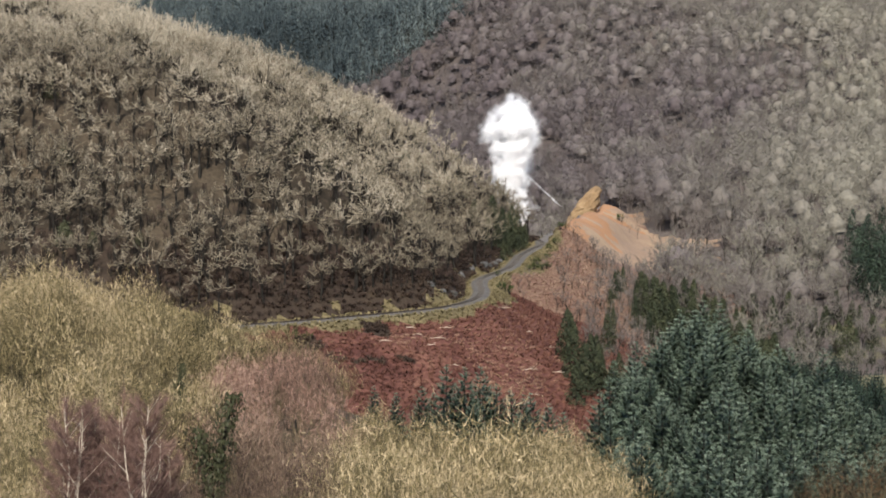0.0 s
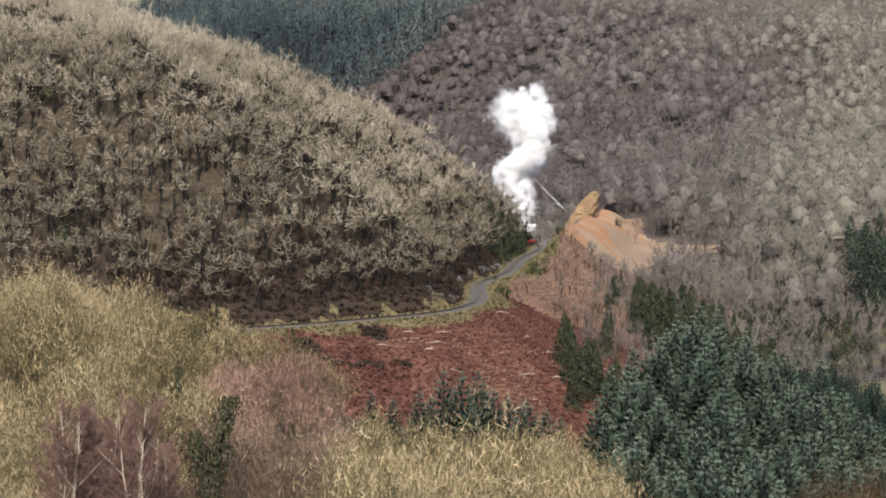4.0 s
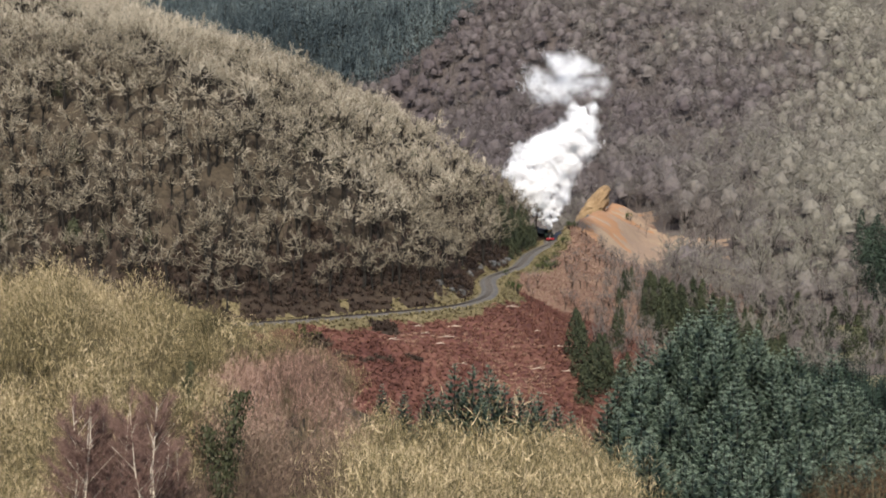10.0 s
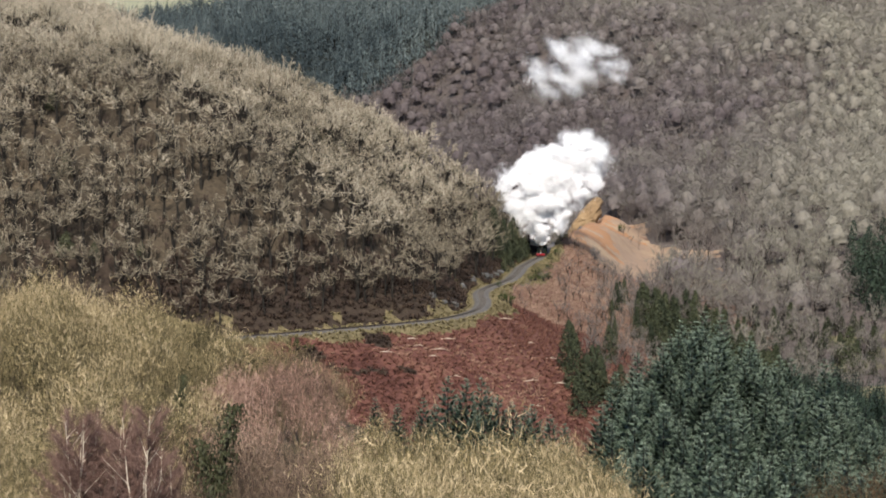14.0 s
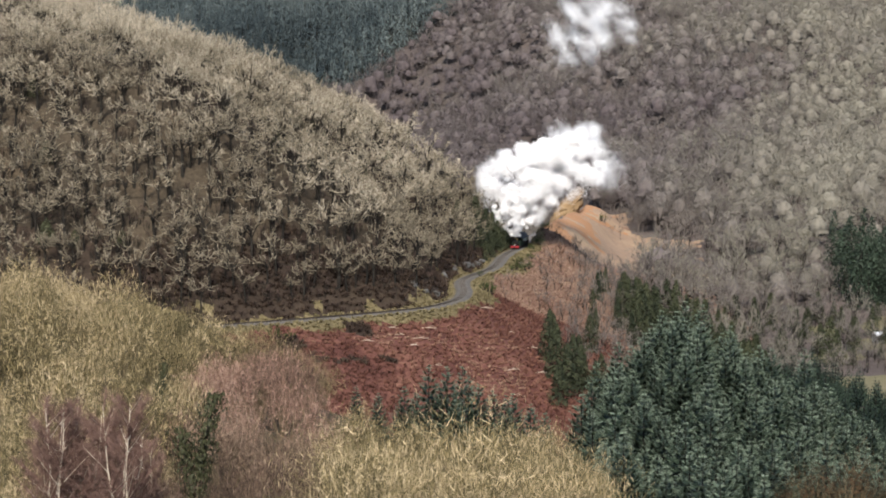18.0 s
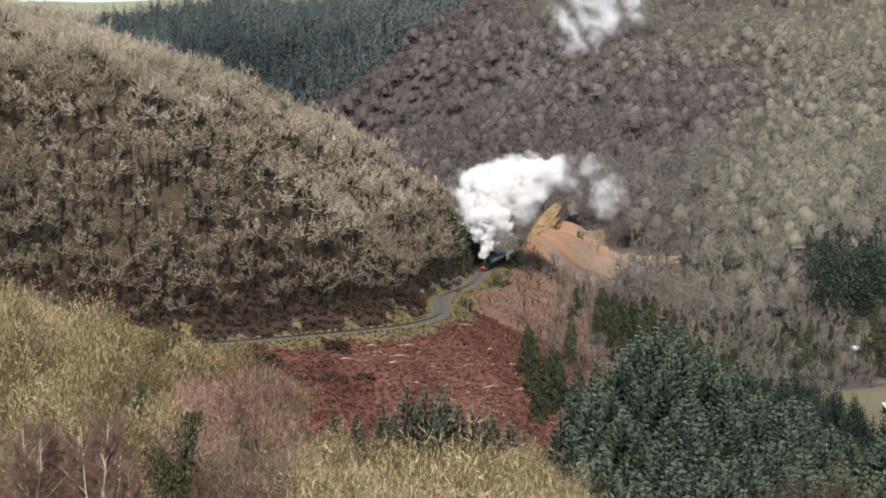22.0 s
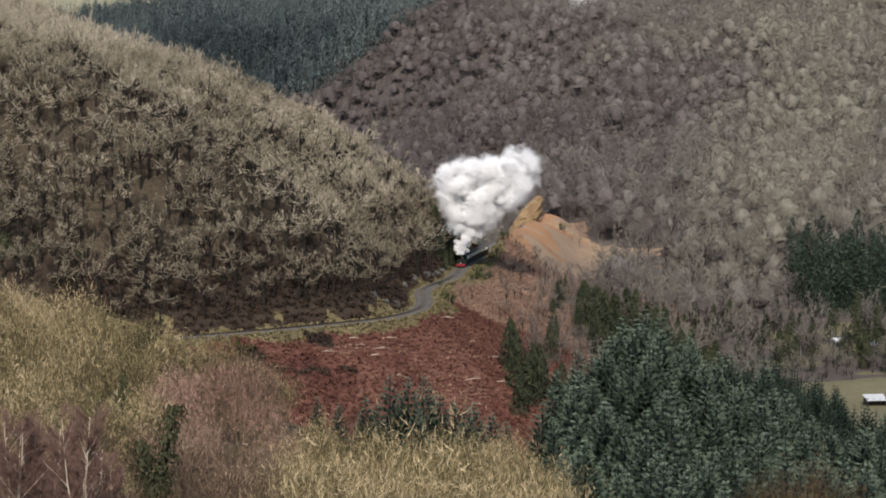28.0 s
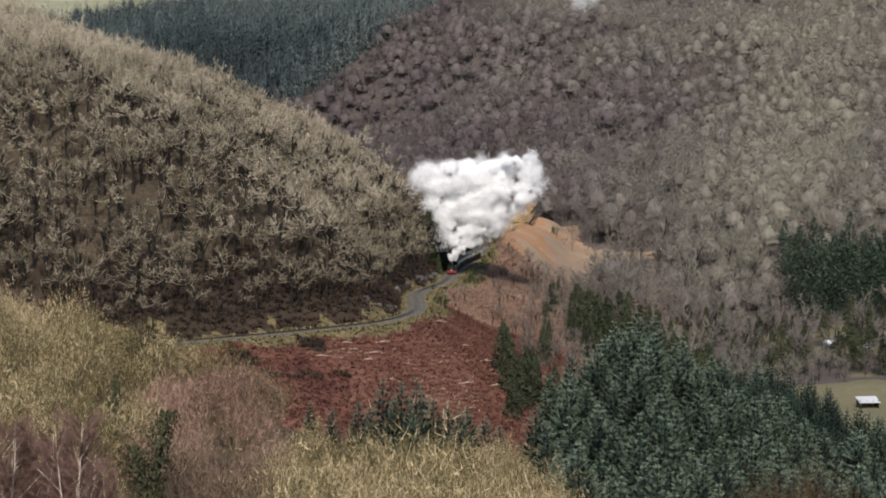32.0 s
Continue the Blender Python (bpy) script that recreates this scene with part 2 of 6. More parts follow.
def beside(x, y):
    """Signed distance from the railway: negative on the hill's side, positive on the valley's; and the nearest place along it."""
    x, y = np.atleast_1d(np.asarray(x, float)), np.atleast_1d(np.asarray(y, float))
    d = np.empty(len(x))
    near = np.empty(len(x), int)
    sub = LINE[::3]
    for i in range(0, len(x), 20000):
        dx = x[i:i + 20000, None] - sub[None, :, 0]
        dy = y[i:i + 20000, None] - sub[None, :, 1]
        near[i:i + 20000] = np.argmin(dx * dx + dy * dy, axis=1) * 3
    best, bd = near.copy(), np.full(len(x), 1e18)
    for o in (-2, -1, 0, 1, 2):
        j = np.clip(near + o, 0, len(LINE) - 1)
        q = (x - LINE[j, 0]) ** 2 + (y - LINE[j, 1]) ** 2
        best, bd = np.where(q < bd, j, best), np.minimum(q, bd)
    side = TANG[best, 0] * (y - LINE[best, 1]) - TANG[best, 1] * (x - LINE[best, 0])
    return np.sqrt(bd) * np.where(side > 0, -1.0, 1.0), best


def smax(a, b, k):
    h = np.clip(0.5 + 0.5 * (a - b) / k, 0, 1)
    return b + (a - b) * h + k * h * (1 - h)


def smin(a, b, k):
    return -smax(-a, -b, k)


def soft(v, k):
    return k * np.logaddexp(0, v / k)


def step_up(v, a, b):
    t = np.clip((v - a) / (b - a), 0, 1)
    return t * t * (3 - 2 * t)


def rough_noise(x, y, size, seed):
    """Smooth value noise on a lattice, about -1 to 1."""
    rs = np.random.RandomState(seed)
    lat = rs.rand(64, 64) * 2 - 1
    u, v = x / size, y / size
    i, j = np.floor(u).astype(int), np.floor(v).astype(int)
    fu, fv = u - i, v - j
    fu, fv = fu * fu * (3 - 2 * fu), fv * fv * (3 - 2 * fv)
    i0, i1, j0, j1 = i % 64, (i + 1) % 64, j % 64, (j + 1) % 64
    return (lat[i0, j0] * (1 - fu) + lat[i1, j0] * fu) * (1 - fv) + (lat[i0, j1] * (1 - fu) + lat[i1, j1] * fu) * fv


def near_hill(x, y):
    """The slope below the camera: scrub down to a shoulder, then a dingle."""
    a = np.interp(y, [-600, -150, 0, 30, 60, 100, 140, 190, 215, 250, 300, 360], [120, 75, 38.2, 29, 20, 10.0, 4.2, -2.0, -8, -22, -42, -70])
    lift = np.interp(x, [-60, -51, -38, -29, -24, -12.5, -5.5, 1, 11, 17], [15.6, 15.0, 13.4, 11.9, 10.2, 7.2, 3.8, 2.3, 2.0, 0]) * step_up(y, 95, 185)
    drop = 0.9 * soft(x - 14.5, 3) * step_up(y, 72, 118)
    return a + lift - np.minimum(drop, 10)


def land_parts(x, y):
    s, j = beside(x, y)
    a = np.maximum(-s - 3.5, 0)
    front = 84 * (1 - np.exp(-a / 84))
    crest = np.interp(x, [-400, -200, -118, -91, -68, -34, -22, -13, 2.4, 14.4, 22, 32], [94, 80, 65.5, 62.5, 52.5, 44.5, 39, 33.5, 26, 16, 8, -2])
    turn = 440 + 35 * step_up(x, -60, 5)
    crest = crest - 0.55 * np.maximum(y - turn, 0) + 0.16 * np.maximum(turn - y, 0)
    hill = smin(front, crest, 9)
    fall = -0.42 * np.maximum(s - 3.5, 0)
    base = np.where(s < 0, hill, np.maximum(fall, -46))
    base = base + 5.0 * np.exp(-((x - 64) / 9) ** 2 - ((y - 604) / 14) ** 2) * (s > 2)
    v = y - 0.1 * x - np.clip(130 - x, 0, 160)
    far = np.interp(v, [200, 300, 385, 450, 500, 600, 700, 800, 900, 1000, 1150, 1300, 1500, 2000, 2500, 3000, 5000],
                    [-32, -32, -31, -22, -12, 8, 28, 52, 80, 104, 124, 136, 130, 155, 208, 222, 170])
    far = far - 30 * np.exp(-((x + 30) / 70) ** 2 - ((y - 920) / 130) ** 2)
    far = far - 24 * step_up(-x, 120, 260) * step_up(y, 950, 1300) * (1 - step_up(y, 1500, 2000)) + 40 * step_up(x, -440, -200) * step_up(y, 2000, 2600)
    c = x - 0.159 * y
    mound = 2.6 - np.where(c < 0, 0.80, 0.66) * np.sqrt(c * c + 9) - 0.20 * np.maximum(235 - y, 0) - 0.5 * np.maximum(y - 243, 0)
    mound = np.maximum(mound, -26)
    mound = np.maximum(mound, -30 + 17.5 * np.exp(-((x - 78) / 17) ** 2 - ((y - 225) / 48) ** 2))
    near = near_hill(x, y)
    return s, j, base, far, mound, near


def land(x, y):
    x, y = np.atleast_1d(np.asarray(x, float)), np.atleast_1d(np.asarray(y, float))
    s, j, base, far, mound, near = land_parts(x, y)
    z = smax(base, far, 6)
    z = smax(z, mound, 4)
    z = smax(z, near, 4)
    rough = 1.0 * rough_noise(x, y, 23, 3) + 0.45 * rough_noise(x, y, 8, 4) + 5.0 * rough_noise(x, y, 95, 5) * step_up(y, 560, 800)
    v = y - 0.1 * x - np.clip(130 - x, 0, 160)
    rough = rough + (7.5 * rough_noise(x - v / 2.8, v / 4, 44, 7) + 2.6 * rough_noise(x - v / 2.6, v / 3, 17, 8)) * step_up(y, 560, 720) * (1 - step_up(y, 1200, 1330)) * (1 + step_up(y, 880, 960))
    rough = rough + 14 * rough_noise(x, y, 420, 6) * step_up(y, 1100, 2200)
    keep = step_up(np.abs(s), 3.0, 9.0)
    z = z + rough * keep * step_up(np.abs(y) + np.abs(x), 6, 40)
    shelf = 1 - step_up(np.abs(s), 2.6, 5.5)
    toe = 3.9 * step_up(s, 1.5, 4.2) * (1 - step_up(s, 9, 20)) * step_up(y, 449, 466) * (1 - step_up(y, 545, 600))
    z = z * (1 - shelf) + (-0.25) * shelf
    close = np.where((y > 440) & (y < 560) & (x < 50) & (x > -100))[0]
    if len(close):
        d = np.sqrt(np.min((x[close, None] - RAILS[None, -160:, 0]) ** 2 + (y[close, None] - RAILS[None, -160:, 1]) ** 2, axis=1))
        bed = 1 - step_up(d, 2.6, 5.5)
        z[close] = z[close] * (1 - bed) - 0.25 * bed
    return z + toe * (1 + 0.15 * rough_noise(x, y, 7, 17))


def zones(x, y):
    """What covers the ground: an index into ZONE_MATS."""
    s, j, base, far, mound, near = land_parts(x, y)
    wob = rough_noise(x, y, 9, 11) * 2.0 + rough_noise(x, y, 3.1, 12) * 1.2
    z = np.full(len(x), 7)
    rest = np.maximum(base, np.maximum(far, mound))
    is_near = near > rest
    railside = (base >= np.maximum(far, mound)) & ~is_near
    z = np.where(railside & (s < 0), 0, z)
    z = np.where(railside & (s < 0) & (s > -19 + 3 * wob), 4, z)
    z = np.where(railside & (s < 0) & (s > -6.0 + 1.2 * wob) & (rough_noise(x, y, 5.0, 14) > 0.22), 3, z)
    z = np.where(railside & (s > 0), 2, z)
    z = np.where(railside & (s > 0) & (y < 352 + wob + 0.3 * x) & (x < 45), 1, z)
    z = np.where((np.abs(s) < 6.0 + 0.9 * wob) & (y < 470) & (s > 0), 3, z)
    z = np.where((s < 0) & (s > -3.3 - 0.4 * wob) & (y < 480), 3, z)
    z = np.where(railside & (s > 5) & (s < 15 + 3 * wob) & (x < -7 + 2 * wob) & (rough_noise(x, y, 6.0, 15) > 0.3), 4, z)
    wide = 17 * step_up(y, 508, 530) * (1 - step_up(y, 560, 585))
    spoil = (s > 2.2) & (s < 31 + wide + 3 * wob) & (y > 471 + wob + 0.8 * s) & (y < 622)
    spoil &= s < 31 + wide - 10 * step_up(y, 555, 600) + 2 * wob
    spoil &= (s < 34) | (rough_noise(x + y, y * 1.5, 8, 22) > -0.05)
    grey = spoil & (s > 13 + 4 * wob + 5 * rough_noise(x, y, 17, 21))
    z = np.where(spoil, 5, z)
    z = np.where(grey, 6, z)
    z = np.where((np.abs(s) < 2.6 + 0.4 * wob) & (y > 470) & (y < 640), 12, z)
    z = np.where(is_near, 8, z)
    field = (x > 97) & (x < 175) & (y > 318) & (y < 398 + wob + 0.05 * (x - 100)) & ~is_near
    z = np.where(field, 9, z)
    lawn = (x > 92) & (x < 175) & (y > 405) & (y < 470) & (rough_noise(x, y, 11, 23) > 0.1) & ~is_near
    z = np.where(lawn, 9, z)
    v = y - 0.1 * x - np.clip(130 - x, 0, 160)
    z = np.where((x < 24 + (y - 1050) * 1.1 + 10 * rough_noise(x, y, 40, 41)) & (y > 880), 11, z)
    z = np.where((v > 1335) & (y > 1350) & (x < 80), 10, z)
    return z


ZONE_MATS = [M_LITTER, M_BRACKEN, M_BRACKEN2, M_VERGE, M_BANK, M_SPOIL, M_SPOILG, M_GORGE, M_SCRUB, M_FIELD, M_MOOR, M_NEEDLEFLOOR, M_INCLINE]


def spaced(a, b, fine0, fine1, step, grow):
    """Grid lines, even between fine0 and fine1 and wider and wider beyond."""
    mid = list(np.arange(fine0, fine1, step))
    d, v, up = step, mid[-1], []
    while v < b:
        d *= grow
        v += d
        up.append(v)
    d, v, down = step, mid[0], []
    while v > a:
        d *= grow
        v -= d
        down.append(v)
    return np.array(down[::-1] + mid + up)


def mesh_of(name, verts, tris, mats, index=None, tint=None, smooth=False):
    me = bpy.data.meshes.new(name)
    verts, tris = np.asarray(verts, np.float32), np.asarray(tris, np.int32)
    me.vertices.add(len(verts))
    me.vertices.foreach_set("co", verts.ravel())
    me.loops.add(tris.size)
    me.loops.foreach_set("vertex_index", tris.ravel())
    me.polygons.add(len(tris))
    me.polygons.foreach_set("loop_start", np.arange(0, tris.size, tris.shape[1], dtype=np.int32))
    for m in mats:
        me.materials.append(m)
    if index is not None:
        me.polygons.foreach_set("material_index", np.asarray(index, np.int32))
    me.polygons.foreach_set("use_smooth", np.full(len(tris), smooth))
    if tint is not None:
        me.attributes.new("tint", "FLOAT", "POINT").data.foreach_set("value", np.asarray(tint, np.float32))
    me.update(calc_edges=True)
    return me


def build_ground():
    xs = spaced(-3200, 3600, -125, 175, 1.6, 1.09)
    ys = spaced(-700, 4850, 85, 640, 1.6, 1.06)
    gx, gy = np.meshgrid(xs, ys)
    x, y = gx.ravel(), gy.ravel()
    z = land(x, y)
    nx, ny = len(xs), len(ys)
    i, j = np.meshgrid(np.arange(nx - 1), np.arange(ny - 1))
    a = (j * nx + i).ravel()
    quads = np.stack([a, a + 1, a + nx + 1, a + nx], 1)
    cx, cy = x[quads].mean(1), y[quads].mean(1)
    me = mesh_of("ground", np.stack([x, y, z], 1), quads, ZONE_MATS, zones(cx, cy), smooth=True)
    tagged(new("ground", me), "winter valley ground of leaf litter, bracken, grass and spoil", "ground", kind="structure")


build_ground()

# ---- plants: small meshes from which woods are sown ----


class Twigs:
    """Collects tapered sticks and slivers: vertices, triangles, a material index for each triangle and a tint for each vertex."""

    def __init__(self):
        self.v, self.f, self.m, self.t, self.n = [], [], [], [], 0

    def add(self, verts, tris, mat, tint):
        self.v.append(np.asarray(verts, float))
        self.f.append(np.asarray(tris, int) + self.n)
        self.m.append(np.full(len(tris), mat))
        self.t.append(np.broadcast_to(np.asarray(tint, float), (len(verts),)))
        self.n += len(verts)

    def stick(self, p0, p1, r0, r1, n=3, mat=0, tint=0.5):
        p0, p1 = np.asarray(p0, float), np.asarray(p1, float)
        w = p1 - p0
        w = w / (np.linalg.norm(w) + 1e-9)
        u = np.cross(w, [0, 0, 1] if abs(w[2]) < 0.9 else [1, 0, 0])
        u /= np.linalg.norm(u)
        k = np.cross(w, u)
        a = np.arange(n) * 2 * math.pi / n
        ring = np.cos(a)[:, None] * u + np.sin(a)[:, None] * k
        tris = []
        for i in range(n):
            j = (i + 1) % n
            tris += [(i, j, n + j), (i, n + j, n + i)]
        self.add(np.vstack([p0 + ring * r0, p1 + ring * r1]), tris, mat, tint)

    def sliver(self, p, way, length, width, rs, mat=1, tint=0.5):
        way = np.asarray(way, float)
        way = way / (np.linalg.norm(way) + 1e-9)
        side = np.cross(way, rs.randn(3))
        side /= np.linalg.norm(side) + 1e-9
        p = np.asarray(p, float)
        bend = rs.randn(3) * 0.12 * length
        self.add([p - side * width, p + side * width, p + way * length + bend], [(0, 1, 2)], mat, tint)

    def flake(self, p, face, up, length, width, rs, mat=1, tint=0.5, loose=0.25):
        """A pointed scrap whose flat side looks along face."""
        face = np.asarray(face, float)
        face = face / (np.linalg.norm(face) + 1e-9) + rs.randn(3) * loose
        face = face / (np.linalg.norm(face) + 1e-9)
        way = np.asarray(up, float)
        way = way - face * np.dot(way, face)
        way = way / (np.linalg.norm(way) + 1e-9)
        side = np.cross(way, face)
        p = np.asarray(p, float)
        self.add([p - side * width, p + side * width * (0.4 + 0.8 * rs.rand()), p + way * length], [(0, 1, 2)], mat, tint)

    def arrays(self):
        return np.vstack(self.v), np.vstack(self.f), np.concatenate(self.m), np.concatenate(self.t)


def bare_tree(seed, height, spread, limbs, subs, twigs, twig_len, twig_wid, trunk=0.35, trunk_r=0.22, lean=0.0, limb_mat=0):
    """A leafless broad-crowned tree: trunk, forking limbs, branches and twigs."""
    rs = np.random.RandomState(seed)
    g = Twigs()
    fork = np.array([rs.randn() * 0.3 + lean, rs.randn() * 0.3, height * trunk])
    knee = fork * 0.5 + np.array([rs.randn() * 0.15, rs.randn() * 0.15, 0])
    g.stick((0, 0, -0.5), knee, trunk_r * 1.25, trunk_r, 5, 0, 0.3)
    g.stick(knee, fork, trunk_r, trunk_r * 0.8, 5, 0, 0.4)
    for i in range(limbs):
        a = i * 2.4 + rs.rand() * 0.9
        out = spread * (0.35 + 0.65 * rs.rand() ** 0.6)
        up = height * (0.97 - 0.42 * (out / spread) ** 2 + rs.randn() * 0.05)
        tip = np.array([math.cos(a) * out, math.sin(a) * out, up])
        start = knee + (fork - knee) * (0.4 + 0.6 * rs.rand())
        mid = start + (tip - start) * 0.5 + np.array([0, 0, 0.08 * height]) + rs.randn(3) * 0.25
        g.stick(start, mid, trunk_r * 0.5, trunk_r * 0.3, 3, 0, 0.5)
        g.stick(mid, tip, trunk_r * 0.32, trunk_r * 0.14, 3, limb_mat, 0.7)
        for k in range(subs):
            f = 0.25 + 0.75 * (k + rs.rand()) / subs
            q = mid + (tip - mid) * f if f > 0.4 else start + (mid - start) * (0.5 + f)
            way = (tip - start) / np.linalg.norm(tip - start) + rs.randn(3) * 0.7 + np.array([0, 0, 0.35])
            way /= np.linalg.norm(way)
            ln = spread * (0.25 + 0.3 * rs.rand())
            e = q + way * ln
            g.stick(q, e, trunk_r * 0.24, trunk_r * 0.09, 3, 1, 0.3 + 0.5 * rs.rand())
            for w in range(twigs):
                c = q + (e - q) * (0.3 + 0.7 * rs.rand())
                # Tint climbs with height, painting lit crown tops over shaded low twigs.
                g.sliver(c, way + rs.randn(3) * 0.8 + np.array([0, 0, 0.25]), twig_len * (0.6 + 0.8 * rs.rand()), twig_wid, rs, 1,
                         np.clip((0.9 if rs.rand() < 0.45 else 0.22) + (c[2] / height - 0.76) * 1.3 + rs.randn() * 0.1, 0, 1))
    return g.arrays()


def thicket(seed, height, spread, n, length, wid, whips=5):
    """A dense leafless crown of short fine twigs over a few leaning stems."""
    rs = np.random.RandomState(seed)
    g = Twigs()
    for i in range(16):
        a, o = rs.rand() * 6.28, spread * (0.2 + 0.75 * rs.rand())
        d = np.array([math.cos(a), math.sin(a), 0])
        m = d * o * 0.5 + np.array([0, 0, height * 0.4])
        g.stick((0, 0, -0.5), m, 0.045, 0.035, 4, 0, 0.4)
        g.stick(m, d * o + np.array([0, 0, height * (0.76 - 0.3 * (o / spread) ** 2 + 0.1 * rs.rand())]), 0.030, 0.008, 3, 0, 0.8)
    for i in range(whips):
        a, e = rs.rand() * 6.283, 0.35 + 0.65 * rs.rand()
        rad = math.sqrt(1 - e * e)
        q = np.array([math.cos(a) * rad * spread * 0.72, math.sin(a) * rad * spread * 0.72, height * (0.30 + 0.52 * e)])
        way = np.array([math.cos(a) * rad, math.sin(a) * rad, 0.8]) + rs.randn(3) * 0.45
        way /= np.linalg.norm(way)
        ln = length * (0.9 + 1.1 * rs.rand())
        g.stick(q, q + way * ln, wid * 0.5, wid * 0.25, 3, 1, 0.9 if rs.rand() < 0.6 else 0.05)
    lump = rs.rand(9, 3) * 6.283
    for i in range(n):
        a, e = rs.rand() * 6.283, rs.rand() ** 0.8
        rad = math.sqrt(max(0.0, 1 - e * e))
        k = 1 + 0.16 * math.sin(2 * a + lump[0, 0]) * rad + 0.12 * math.sin(5 * a + lump[1, 0] + 3 * e) + 0.10 * math.sin(9 * a + 7 * e + lump[2, 0])
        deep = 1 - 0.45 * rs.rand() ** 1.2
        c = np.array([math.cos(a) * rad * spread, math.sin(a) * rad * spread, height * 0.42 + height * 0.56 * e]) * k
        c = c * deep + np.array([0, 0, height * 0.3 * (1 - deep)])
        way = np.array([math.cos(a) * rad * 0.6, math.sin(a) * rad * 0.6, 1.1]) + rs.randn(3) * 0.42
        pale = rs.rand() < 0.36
        # Inner twigs get a darker tint as painted shade; pale ones fall by chance.
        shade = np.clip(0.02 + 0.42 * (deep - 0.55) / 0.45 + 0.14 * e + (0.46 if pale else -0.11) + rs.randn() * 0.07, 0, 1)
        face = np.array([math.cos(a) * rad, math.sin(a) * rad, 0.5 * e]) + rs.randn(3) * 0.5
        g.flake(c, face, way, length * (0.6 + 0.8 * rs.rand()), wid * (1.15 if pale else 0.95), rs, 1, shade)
    return g.arrays()


def birch(seed, height, stems):
    """Slender forked white stems under a haze of fine twigs."""
    rs = np.random.RandomState(seed)
    g = Twigs()
    for k in range(stems):
        a = rs.rand() * 6.283
        lean = np.array([math.cos(a), math.sin(a), 0]) * (0.5 + 0.9 * rs.rand())
        pts = [np.array([0, 0, -0.5])]
        for i in range(1, 7):
            f = i / 6
            pts.append(lean * f ** 1.3 + np.array([0, 0, height * 0.9 * f]) + rs.randn(3) * np.array([0.1, 0.1, 0]))
        for i in range(6):
            g.stick(pts[i], pts[i + 1], 0.095 * (1 - i / 7), 0.095 * (1 - (i + 1) / 7), 5, 0, 0.6)
        for i in range(26):
            f = 0.32 + 0.66 * rs.rand()
            q = np.array([np.interp(f * 6, range(7), [p[c] for p in pts]) for c in range(3)])
            b = rs.rand() * 6.283
            ln = (1.25 - f) * height * 0.30 * (0.7 + 0.5 * rs.rand())
            d = np.array([math.cos(b) * 0.75, math.sin(b) * 0.75, 0.8])
            e = q + d * ln
            g.stick(q, e, 0.035, 0.012, 3, 0 if rs.rand() < 0.3 else 1, 0.5)
            for w in range(105):
                c = q + (e - q) * (0.15 + 0.9 * rs.rand())
                g.sliver(c, d * 0.6 + rs.randn(3) * 0.55 + np.array([0, 0, 0.1]), 0.4 + 0.5 * rs.rand(), 0.010, rs, 1, rs.rand())
    return g.arrays()


def bush(seed, height, spread, stems, twigs, wid):
    """A many-stemmed shrub of upright, whippy twigs."""
    rs = np.random.RandomState(seed)
    g = Twigs()
    for i in range(stems):
        a, o = rs.rand() * 6.28, spread * math.sqrt(rs.rand())
        base = np.array([math.cos(a), math.sin(a), 0]) * o * 0.35
        top = np.array([math.cos(a) * o, math.sin(a) * o, height * (1 - 0.38 * (o / spread) ** 2) * (0.8 + 0.25 * rs.rand())])
        mid = base + (top - base) * 0.5 + np.array([0, 0, 0.06 * height]) + rs.randn(3) * 0.15
        g.stick(base - np.array([0, 0, 0.5]), mid, 0.05, 0.035, 3, 0, 0.4)
        g.stick(mid, top, 0.035, 0.012, 3, 1, 0.5)
        for k in range(twigs):
            f = rs.rand()
            c = mid + (top - mid) * f
            way = (top - mid) / np.linalg.norm(top - mid) + rs.randn(3) * 0.38 + np.array([0, 0, 0.25])
            g.sliver(c, way, (0.5 + 0.9 * rs.rand()) * height * 0.24, wid, rs, 1, np.clip(0.35 + 0.3 * f + rs.randn() * 0.2, 0, 1))
    return g.arrays()


